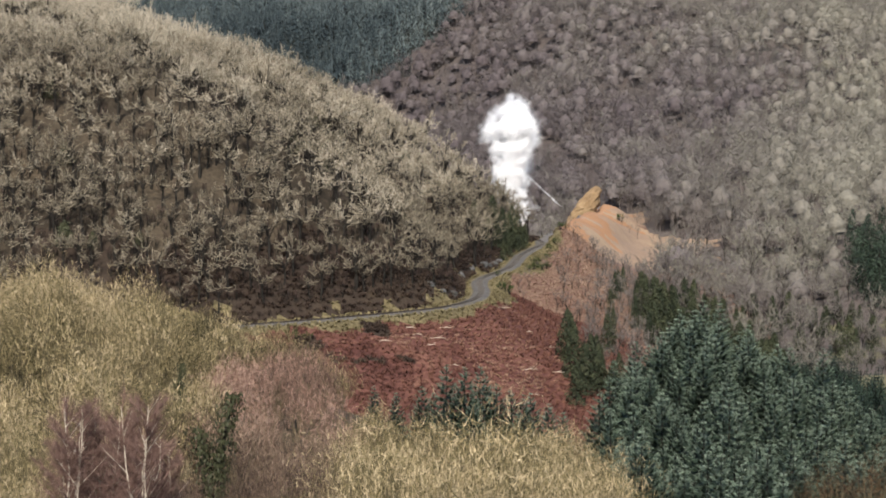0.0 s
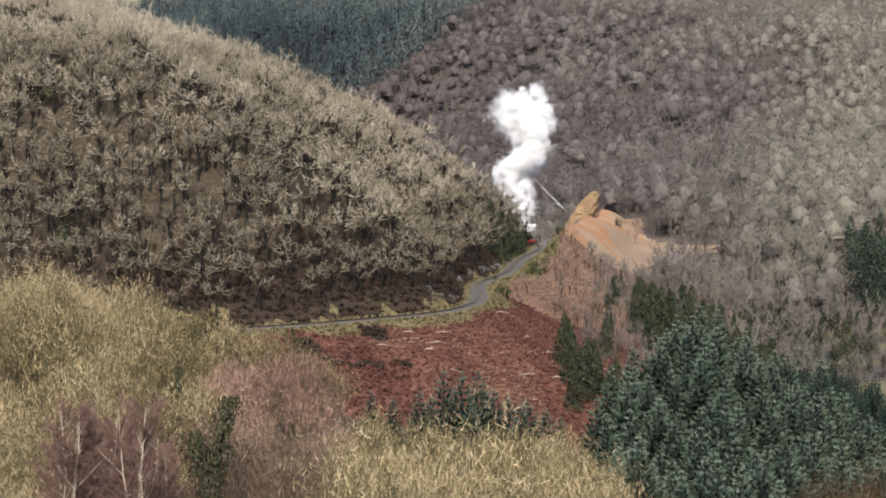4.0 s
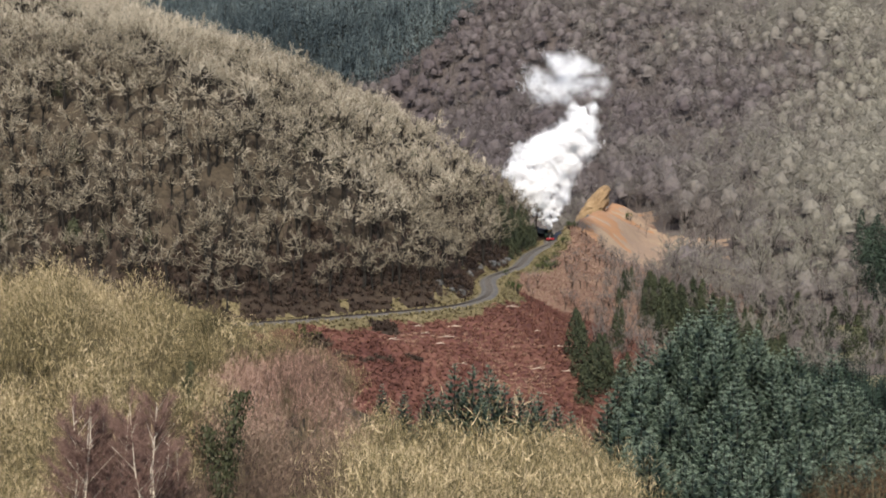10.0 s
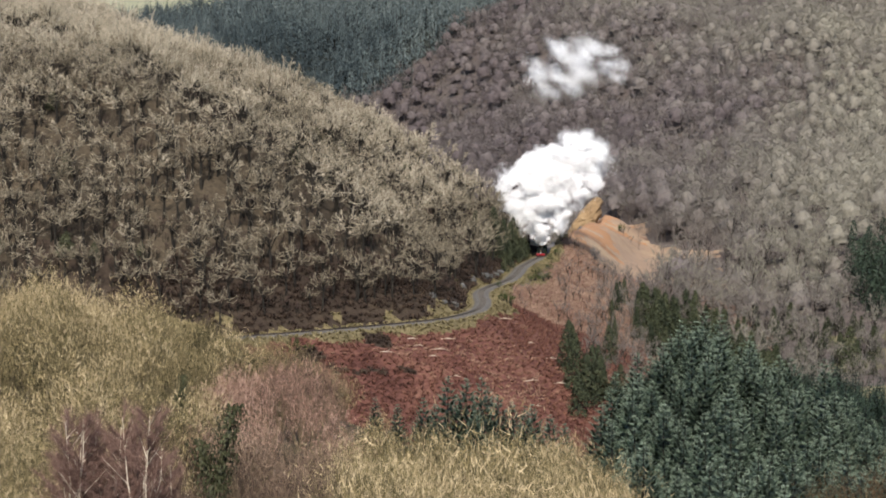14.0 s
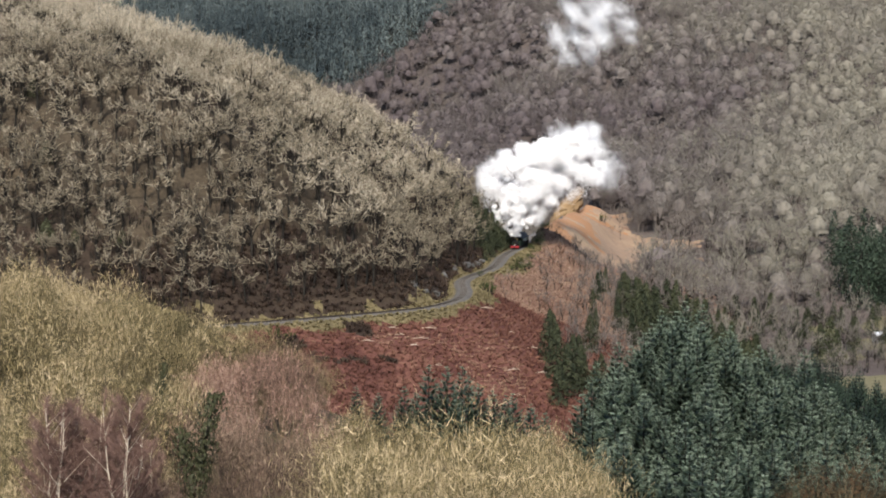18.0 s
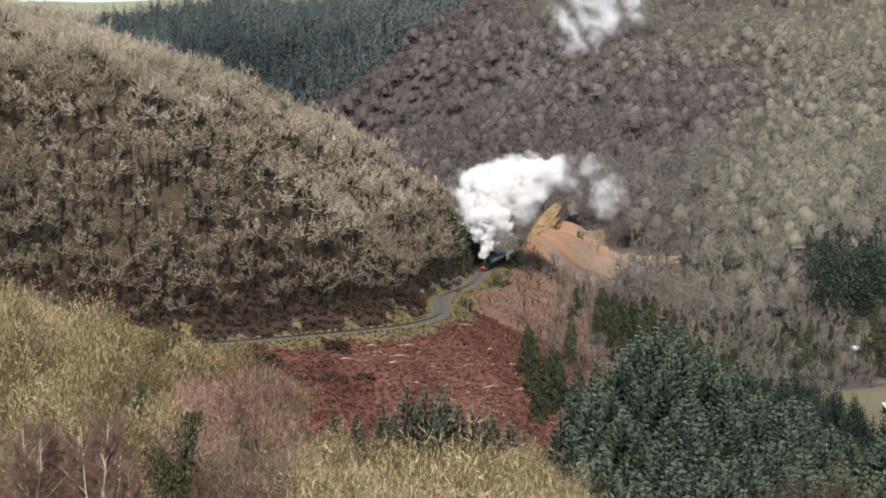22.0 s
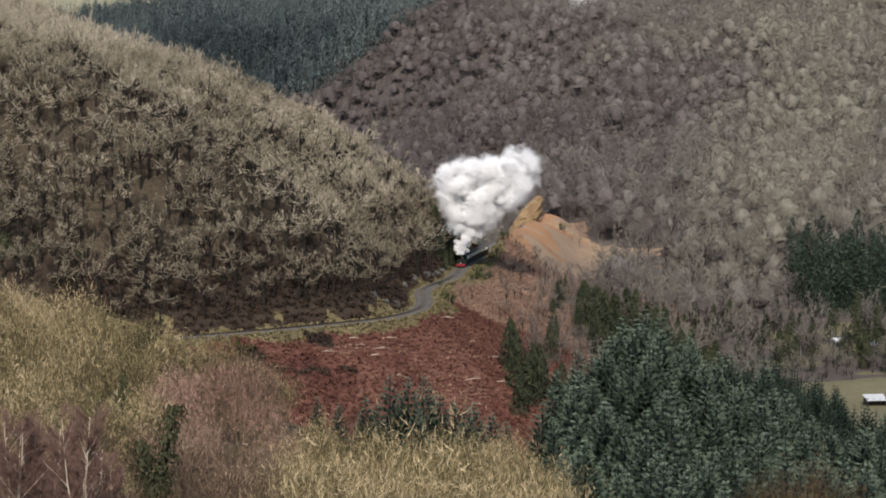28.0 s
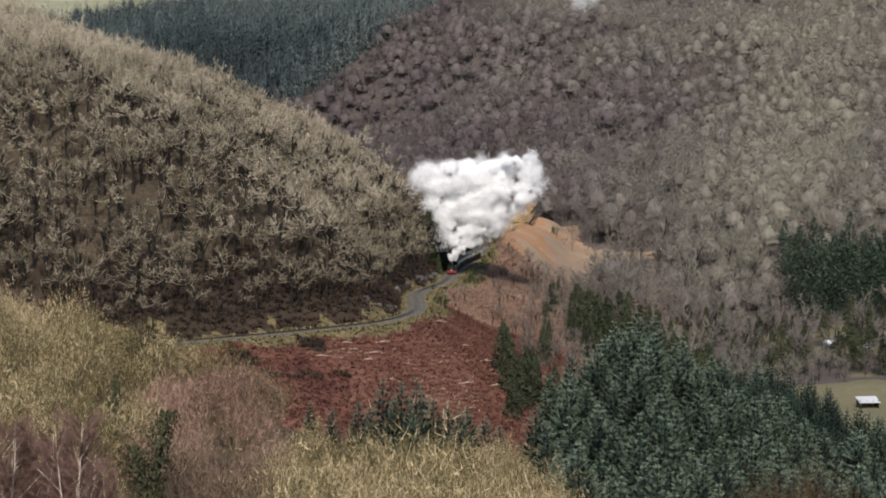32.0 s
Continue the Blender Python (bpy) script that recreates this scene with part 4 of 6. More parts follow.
def grow_spruces():
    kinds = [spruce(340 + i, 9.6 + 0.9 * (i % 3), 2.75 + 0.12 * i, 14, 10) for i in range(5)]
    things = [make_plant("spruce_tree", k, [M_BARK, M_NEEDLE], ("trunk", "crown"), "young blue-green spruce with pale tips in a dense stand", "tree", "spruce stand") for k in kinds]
    x, y, rs = grid_points(16, 95, 150, 285, 3.6, 106)
    ok = (((x - 48) / 42) ** 2 + ((y - 222) / 72) ** 2 < 1.0) & (x > 17 + 0.02 * (y - 150)) & (x > 20 + 0.18 * np.maximum(y - 215, 0))
    ok &= ~((x < 27) & (y < 172)) & ~((x > 37) & (y < 184) & (x / y > 0.205))
    x, y = x[ok], y[ok]
    shown = (y < 252) & (x < 0.33 * y)
    shown &= np.cumsum(shown) <= 298
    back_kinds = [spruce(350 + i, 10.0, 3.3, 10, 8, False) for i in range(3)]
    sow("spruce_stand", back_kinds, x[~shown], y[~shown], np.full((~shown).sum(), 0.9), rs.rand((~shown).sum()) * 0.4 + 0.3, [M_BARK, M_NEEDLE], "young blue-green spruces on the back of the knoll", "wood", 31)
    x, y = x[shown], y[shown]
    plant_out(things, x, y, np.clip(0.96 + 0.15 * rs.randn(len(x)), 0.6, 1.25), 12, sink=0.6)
    # a loose row in the dingle below the red slope
    x = np.array([-8.4, -5.7, -2.6, 0.4, 2.6, 4.5, 6.5, 8.2, 10.6, 12.9, 14.6, 1.4, 5.4, -1.2, 3.6, 9.6])
    y = np.array([199.0, 197, 199, 198, 197, 199, 198, 199, 198, 200, 199, 203, 204, 203, 194, 195])
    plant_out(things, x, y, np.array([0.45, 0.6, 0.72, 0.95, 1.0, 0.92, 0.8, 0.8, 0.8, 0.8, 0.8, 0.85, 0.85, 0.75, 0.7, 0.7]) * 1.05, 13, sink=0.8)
    drop_unused(things)
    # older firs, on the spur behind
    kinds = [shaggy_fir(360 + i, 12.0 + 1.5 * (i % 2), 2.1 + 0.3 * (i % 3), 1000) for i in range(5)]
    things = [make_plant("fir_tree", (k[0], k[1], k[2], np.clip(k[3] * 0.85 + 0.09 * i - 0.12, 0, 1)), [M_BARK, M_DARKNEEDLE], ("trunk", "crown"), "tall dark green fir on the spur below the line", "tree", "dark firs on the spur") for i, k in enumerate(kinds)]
    x, y, rs = grid_points(18, 80, 296, 420, 3.5, 107)
    pick = ((x - 61) / 17) ** 2 + ((y - 378) / 34) ** 2 < 1
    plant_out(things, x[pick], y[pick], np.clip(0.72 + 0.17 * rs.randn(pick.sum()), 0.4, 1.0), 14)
    x = np.array([23.5, 23.6, 26.5, 24.2, 27.2, 25.9, 33.1, 28.9, 32.9, 23.9, 31.5, 29.2, 25.4])
    y = np.array([328.0, 312, 312, 303, 301, 298, 330, 303, 306, 293, 303, 312, 326])
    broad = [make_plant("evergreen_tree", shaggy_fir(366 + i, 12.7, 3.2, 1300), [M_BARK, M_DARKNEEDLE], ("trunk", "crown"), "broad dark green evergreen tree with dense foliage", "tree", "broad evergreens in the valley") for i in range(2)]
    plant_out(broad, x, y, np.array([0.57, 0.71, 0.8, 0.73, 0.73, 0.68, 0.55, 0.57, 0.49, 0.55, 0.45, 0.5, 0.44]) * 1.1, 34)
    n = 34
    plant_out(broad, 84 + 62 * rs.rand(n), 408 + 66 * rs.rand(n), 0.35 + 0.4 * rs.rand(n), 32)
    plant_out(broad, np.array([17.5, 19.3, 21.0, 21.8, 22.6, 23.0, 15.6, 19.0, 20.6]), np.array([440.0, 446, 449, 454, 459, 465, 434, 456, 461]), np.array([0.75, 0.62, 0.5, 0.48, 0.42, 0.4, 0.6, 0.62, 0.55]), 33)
    drop_unused(broad)
    # dark clump across the valley
    x, y, rs = grid_points(126, 185, 474, 522, 4.0, 108, (-1, 1))
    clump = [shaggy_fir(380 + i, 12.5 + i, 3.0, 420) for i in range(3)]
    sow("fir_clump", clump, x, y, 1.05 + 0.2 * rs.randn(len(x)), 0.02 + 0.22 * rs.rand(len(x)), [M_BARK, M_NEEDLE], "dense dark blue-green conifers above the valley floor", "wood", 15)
    plant_out(things, np.array([97.0, 101, 108, 112, 104, 118, 93, 140]), np.array([440.0, 446, 432, 428, 450, 458, 430, 440]), np.array([0.8, 0.7, 0.75, 0.6, 0.6, 0.8, 0.5, 0.6]), 35)
    x, y = 78 + 72 * rs.rand(26), 402 + 70 * rs.rand(26)
    plant_out(things, x, y, 0.5 + 0.55 * rs.rand(26), 36)
    # thin scatter on the brown spur between the two groups
    plant_out(things, np.array([33.0, 36.5, 31.0, 38.5, 42.0, 35.0, 29.5, 44.5, 47.0]), np.array([322.0, 352, 331, 378, 402, 340, 303, 418, 430]), np.array([0.4, 0.5, 0.45, 0.5, 0.6, 0.4, 0.5, 0.5, 0.55]), 46)
    # firs at the nose where the train comes round
    x = np.array([13.5, 15.5, 11.5, 16.0, 13.0, 18.0, 17.0, 10.0, 19.3, 20.5, 8.0, 15.0])
    y = np.array([424.0, 432, 418, 440, 436, 449, 427, 410, 441, 453, 425, 414])
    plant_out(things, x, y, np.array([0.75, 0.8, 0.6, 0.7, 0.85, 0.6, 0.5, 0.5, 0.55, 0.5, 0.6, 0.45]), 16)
    drop_unused(things)


def grow_scrub():
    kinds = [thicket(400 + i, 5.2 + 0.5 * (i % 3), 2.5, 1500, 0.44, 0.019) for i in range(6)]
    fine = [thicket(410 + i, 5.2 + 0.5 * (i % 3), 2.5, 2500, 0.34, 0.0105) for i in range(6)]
    x, y, rs = grid_points(-85, 40, 66, 228, 3.2, 109, (-0.36, 0.34))
    s, j, base, far, mound, near = land_parts(x, y)
    ok = (near > np.maximum(base, mound) - 1) & (x < np.interp(y, [60, 80, 100, 140, 190], [7, 8.5, 10.5, 14.5, 16.5])) & ~((y > 158) & (x > -13))
    x, y = x[ok], y[ok]
    tint = np.clip(0.48 + 0.36 * rough_noise(x, y, 14, 51) + 0.2 * rough_noise(x, y, 6, 52) + 0.14 * rs.randn(len(x)) + 0.14 * step_up(x, -14, 4) + 0.16 * step_up(-x, 28, 45), 0.0, 1.0)
    pink = (np.hypot((x + 14.5) / 6.5, (y - 150) / 42) < 1) | (np.hypot((x - 0.5) / 2.5, (y - 100) / 6) < 1)
    brown = (y < 142) & (x / y > -0.15) & (x / y < -0.066) | (y < 116) & (x / y > -0.235) & (x / y < -0.15)
    pink |= brown
    size = np.clip(0.95 + 0.27 * rs.randn(len(x)), 0.5, np.where((y > 112) & (x > -14), 1.1, 1.6))
    glade = ((y < 92) & (np.abs(x / y + 0.205) < 0.045)) | ((y < 90) & (np.abs(x / y + 0.132) < 0.022))
    x, y, tint, size, pink, brown = x[~glade], y[~glade], tint[~glade], size[~glade], pink[~glade], brown[~glade]
    mats = [M_SCRUBBARK, M_SCRUBTWIG]
    front = y < 118
    rest = ~front & ~pink
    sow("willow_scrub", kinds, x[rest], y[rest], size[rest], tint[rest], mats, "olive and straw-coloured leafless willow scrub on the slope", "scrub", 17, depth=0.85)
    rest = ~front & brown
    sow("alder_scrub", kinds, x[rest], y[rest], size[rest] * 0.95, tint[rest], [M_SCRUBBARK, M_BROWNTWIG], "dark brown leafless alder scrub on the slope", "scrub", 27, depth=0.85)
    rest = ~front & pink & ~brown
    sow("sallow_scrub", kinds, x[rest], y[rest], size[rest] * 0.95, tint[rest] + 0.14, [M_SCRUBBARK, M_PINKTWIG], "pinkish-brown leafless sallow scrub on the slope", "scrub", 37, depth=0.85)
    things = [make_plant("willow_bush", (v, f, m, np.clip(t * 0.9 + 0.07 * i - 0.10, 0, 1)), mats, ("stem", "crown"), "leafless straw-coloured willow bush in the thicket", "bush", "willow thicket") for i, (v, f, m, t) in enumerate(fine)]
    pick = front & ~pink
    plant_out(things, x[pick], y[pick], size[pick], 18)
    drop_unused(things)
    things = [make_plant("alder_bush", (v, f, m, np.clip(t * 0.9 + 0.05 * i - 0.12, 0, 1)), [M_SCRUBBARK, M_BROWNTWIG], ("stem", "crown"), "leafless dark brown alder bush in the thicket", "bush", "alder thicket") for i, (v, f, m, t) in enumerate(fine[:3])]
    pick = front & pink
    plant_out(things, x[pick], y[pick], size[pick] * 0.9, 28)
    drop_unused(things)
    # birches with pale stems and purple twigs
    bk = [birch(430 + i, 12.2, 3) for i in range(3)]
    things = [make_plant("birch_tree", k, [M_WHITEBARK, M_BIRCHTWIG], ("trunk", "crown"), "birch with white stem and purple-brown bare twigs", "tree", "birches in the scrub") for k in bk]
    x = np.array([-20.6, -19.2, -16.9, -22.4, -18.0, -20.2, -16.6])
    y = np.array([90.0, 92, 90, 96, 97, 98, 99])
    plant_out(things, x, y, np.array([1.0, 0.98, 1.0, 0.85, 0.9, 0.95, 0.8]), 19)
    drop_unused(things)
    # an ivy-grown stem in the thicket
    g = Twigs()
    rs = np.random.RandomState(9)
    g.stick((0, 0, -0.5), (0.3, 0, 4.5), 0.16, 0.12, 6, 0, 0.3)
    g.stick((0.3, 0, 4.5), (-0.5, 0.2, 8.6), 0.12, 0.04, 5, 0, 0.3)
    g.stick((0.3, 0, 4.5), (0.9, 0.2, 7.2), 0.09, 0.03, 5, 0, 0.3)
    for i in range(3000):
        f = rs.rand()
        base = np.array([0.3 * f, 0, 4.5 * f]) if i % 2 else np.array([0.3 - 0.8 * f, 0.2 * f, 4.5 + 4.1 * f])
        if i % 5 == 0:
            base = np.array([0.3 + 0.6 * f, 0.1, 4.5 + 2.7 * f])
        a = rs.rand() * 6.283
        d = np.array([math.cos(a), math.sin(a), 0])
        g.flake(base + d * (0.15 + 0.55 * rs.rand() ** 1.5), d, (0, 0, -1), 0.16, 0.06, rs, 1, rs.rand())
    ivy = make_plant("ivy_tree", g.arrays(), [M_BARK, M_IVY], ("trunk", "ivy"), "bare stem wrapped in dark green ivy", "tree", "")
    plant_out([ivy], np.array([-12.3, -23.6]), np.array([90.0, 146.0]), np.array([1.35, 0.9]), 3)
    # rusty larch-brown trees at the foot of the spruces
    lk = [thicket(440 + i, 6.0, 1.9, 1300, 0.32, 0.011) for i in range(2)]
    things = [make_plant("larch_tree", k, [M_SCRUBBARK, M_LARCH], ("trunk", "crown"), "rusty brown bare larch before the spruces", "tree", "larches below the spruces") for k in lk]
    x = np.array([40.5, 44.0, 48.0, 52.0, 41.5, 45.5, 50.0, 37.5])
    y = np.array([181.0, 184, 182, 185, 172, 174, 173, 176])
    plant_out(things, x, y, np.array([1.5, 1.75, 2.0, 1.7, 1.9, 2.05, 1.8, 1.2]), 20)
    drop_unused(things)


def grow_slopes():
    """Bracken, tussocks and heather on the open slopes beside the line."""
    fr = [tuft(500 + i, 11, 0.5, 0.7, 0.06, 0.7) for i in range(5)]
    x, y, rs = grid_points(-40, 60, 262, 475, 1.0, 110)
    zn = zones(x, y)
    t = np.clip(np.where(zn == 1, 0.40, 0.84) + 0.36 * rough_noise(x + 0.5 * y, y * 1.4, 4, 61) + 0.3 * rough_noise(x, y, 15, 62) + 0.16 * rs.randn(len(x)), 0, 1)
    low, high = zn == 1, zn == 2
    sow("bracken", fr, x[low], y[low], 0.8 + 0.5 * rs.rand(low.sum()), t[low], [M_FROND], "dead red-brown bracken covering the slope below the line", "bracken", 21)
    sow("dry_bracken", fr, x[high], y[high], 0.8 + 0.5 * rs.rand(high.sum()), t[high] - 0.2, [M_DRYFROND], "dry tan-brown bracken on the spur below the line", "bracken", 20)
    tu = [tuft(510 + i, 12, 0.5, 0.5, 0.07, 0.5) for i in range(3)]
    x, y, rs = grid_points(-60, 50, 275, 500, 0.95, 111)
    zn = zones(x, y)
    s = beside(x, y)[0]
    ok = (zn == 3) & (np.abs(s) > 2.4)
    sow("tussock_grass", tu, x[ok], y[ok], 0.7 + 0.6 * rs.rand(ok.sum()), rs.rand(ok.sum()), [M_TUSSOCK], "straw-yellow tussock grass on the railway verge", "grass", 22)
    he = [tuft(520 + i, 18, 0.6, 0.6, 0.04, 0.4) for i in range(3)]
    ok = (zn == 4)
    sow("heather", he, x[ok], y[ok], 0.8 + 0.9 * rs.rand(ok.sum()), rs.rand(ok.sum()), [M_HEATH], "dark brown heather on the cutting bank", "heather", 23)
    # bare brown saplings and gorse scattered on the spur
    x, y, rs = grid_points(8, 66, 312, 480, 2.7, 112)
    s, j, base, far, mound, near = land_parts(x, y)
    ok = (s > 7) & (rs.rand(len(x)) < np.where((x > 27) & (x > 0.088 * y), 0.85, 0.16)) & (x > 27 - (y > 350) * 30)
    kinds = [bare_tree(540 + i, 4.6, 1.5, 6, 3, 6, 0.5, 0.025, trunk=0.3, trunk_r=0.07, limb_mat=1) for i in range(3)]
    sow("spur_saplings", kinds, x[ok], y[ok], 0.5 + 0.7 * rs.rand(ok.sum()), np.clip(0.25 + 0.45 * rs.rand(ok.sum()) + 0.2 * (x[ok] > 34), 0, 1), [M_BARK, M_GREYTWIG], "bare grey-brown saplings on the bracken spur", "saplings", 24)
    # dead pale branches lying in the bracken
    rs = np.random.RandomState(81)
    for i in range(22):
        x, y = -14 + 36 * rs.rand(), 288 + 44 * rs.rand()
        if zones(np.array([x]), np.array([y]))[0] not in (1, 2):
            continue
        g = Twigs()
        ln = 1.6 + 2.4 * rs.rand()
        g.stick((-ln / 2, 0, 0.05), (0, 0.15, 0.22), 0.10, 0.08, 5, 0, 0.5)
        g.stick((0, 0.15, 0.22), (ln / 2, 0, 0.12), 0.08, 0.03, 5, 0, 0.5)
        g.stick((0, 0.15, 0.22), (ln * 0.3, 0.6, 0.5), 0.05, 0.02, 4, 0, 0.5)
        v, f, m, t = g.arrays()
        ob = tagged(new("fallen_branch", mesh_of("fallen_branch", v, f, [M_DEADWOOD])), "bleached dead branch lying in the bracken", "branch", "dead wood in the bracken")
        ob.matrix_basis = pose(x, y, float(land(x, y)[0]) + 0.15, 0, 0, -25 + 40 * rs.rand())
    g = [bush(550 + i, 1.7, 1.2, 16, 10, 0.05) for i in range(2)]
    things = [make_plant("gorse_bush", k, [M_BARK, M_GORSE], ("stem", "foliage"), "dark green gorse bush beside the line", "bush", "gorse by the line") for k in g]
    x = np.array([13.5, 12.2, 22.0, 24.5, 20.5, 31.0, 29.0, -26.5, 63.0, 33.0, 26.5, 35.5, 12.6, 23.0, 27.5, -24.0])
    y = np.array([349.0, 352, 401, 408, 396, 455, 449, 289, 588, 470, 418, 478, 381, 412, 430, 290])
    plant_out(things, x, y, np.array([1.6, 1.0, 1.1, 1.3, 0.9, 1.2, 1.0, 1.4, 1.7, 1.2, 1.2, 1.2, 0.8, 1.3, 1.1, 1.0]), 25)
    drop_unused(things)


grow_left_wood()
grow_valley_woods()
grow_far_plantation()
grow_spruces()
grow_scrub()
grow_slopes()

# ---- the railway ----


def part(name, bm, mat, parent, label="", smooth=False):
    me = bpy.data.meshes.new(name)
    bmesh.ops.recalc_face_normals(bm, faces=bm.faces)
    bm.to_mesh(me)
    bm.free()
    me.materials.append(mat)
    if smooth:
        for p in me.polygons:
            p.use_smooth = True
    ob = new(name, me)
    ob.parent = parent
    return tagged(ob, label)


def box(x0, x1, y0, y1, z0, z1, bevel=0.0):
    bm = bmesh.new()
    bmesh.ops.create_cube(bm, size=1, matrix=Matrix.Translation(((x0 + x1) / 2, (y0 + y1) / 2, (z0 + z1) / 2)) @ Matrix.Diagonal((x1 - x0, y1 - y0, z1 - z0, 1)))
    if bevel:
        bmesh.ops.bevel(bm, geom=bm.edges[:], offset=bevel, segments=2, affect="EDGES", profile=0.5)
    return bm


def drum(p0, p1, r0, r1=None, n=16):
    """A round bar from p0 to p1."""
    bm = bmesh.new()
    p0, p1 = Vector(p0), Vector(p1)
    w = p1 - p0
    m = Matrix.Translation((p0 + p1) / 2) @ w.to_track_quat("Z", "Y").to_matrix().to_4x4()
    bmesh.ops.create_cone(bm, cap_ends=True, segments=n, radius1=r0, radius2=r1 if r1 is not None else r0, depth=w.length, matrix=m)
    return bm


def ribbon(name, half, z_top, z_side, mat, parent):
    """The ballast bed: a flat crown with sloping shoulders along the line."""
    nrm = np.stack([-RAIL_T[:, 1], RAIL_T[:, 0]], 1)
    rows = []
    for o, z in ((-half - 0.7, z_side), (-half, z_top), (half, z_top), (half + 0.7, z_side)):
        rows.append(np.column_stack([RAILS + nrm * o, np.full(len(RAILS), z)]))
    v = np.stack(rows, 1).reshape(-1, 3)
    n = len(RAILS)
    q = [(i * 4 + k, i * 4 + k + 1, i * 4 + k + 5, i * 4 + k + 4) for i in range(n - 1) for k in range(3)]
    ob = new(name, mesh_of(name, v, q, [mat], smooth=False))
    ob.parent = parent
    return ob


def build_railway():
    top = tagged(new("railway_track"), "single narrow-gauge railway line on grey ballast", "railway", kind="structure")
    ribbon("ballast_bed", 1.3, 0.0, -0.35, M_BALLAST, top)
    nrm = np.stack([-RAIL_T[:, 1], RAIL_T[:, 0]], 1)
    for o in (-0.31, 0.31):
        prof = ((-0.035, 0.10), (-0.035, 0.22), (0.035, 0.22), (0.035, 0.10))
        v = np.stack([np.column_stack([RAILS + nrm * (o + a), np.full(len(RAILS), z)]) for a, z in prof], 1).reshape(-1, 3)
        q = [(i * 4 + k, i * 4 + (k + 1) % 4, i * 4 + 4 + (k + 1) % 4, i * 4 + 4 + k) for i in range(len(RAILS) - 1) for k in range(4)]
        ob = new("rail", mesh_of("rail", v, q, [M_RAIL]))
        ob.parent = top
    V, F = [], []
    a = np.arange(60.0, RAILS_S[-1] - 1, 0.7)
    for i, s in enumerate(a):
        p = np.array([np.interp(s, RAILS_S, RAILS[:, 0]), np.interp(s, RAILS_S, RAILS[:, 1])])
        k = min(int(s), len(RAIL_T) - 1)
        t, nn = RAIL_T[k], nrm[k]
        for z in (-0.02, 0.10):
            for e, f in ((-0.7, -0.11), (0.7, -0.11), (0.7, 0.11), (-0.7, 0.11)):
                V.append((*(p + nn * e + t * f), z))
        b = i * 8
        F += [(b + 4, b + 5, b + 6, b + 7), (b, b + 1, b + 5, b + 4), (b + 2, b + 3, b + 7, b + 6), (b + 1, b + 2, b + 6, b + 5), (b + 3, b, b + 4, b + 7)]
    ob = new("sleepers", mesh_of("sleepers", V, F, [M_SLEEPER]))
    ob.parent = top
    tagged(ob, "dark timber sleepers", kind="stuff")


build_railway()


def wheel(x, y, r, parent):
    w = part("wheel", drum((x, y - 0.05, r + 0.22), (x, y + 0.05, r + 0.22), r, n=18), M_BLACK, parent)
    part("axle_hub", drum((x, y - 0.09, r + 0.22), (x, y + 0.09, r + 0.22), 0.09, n=10), M_RED, w)


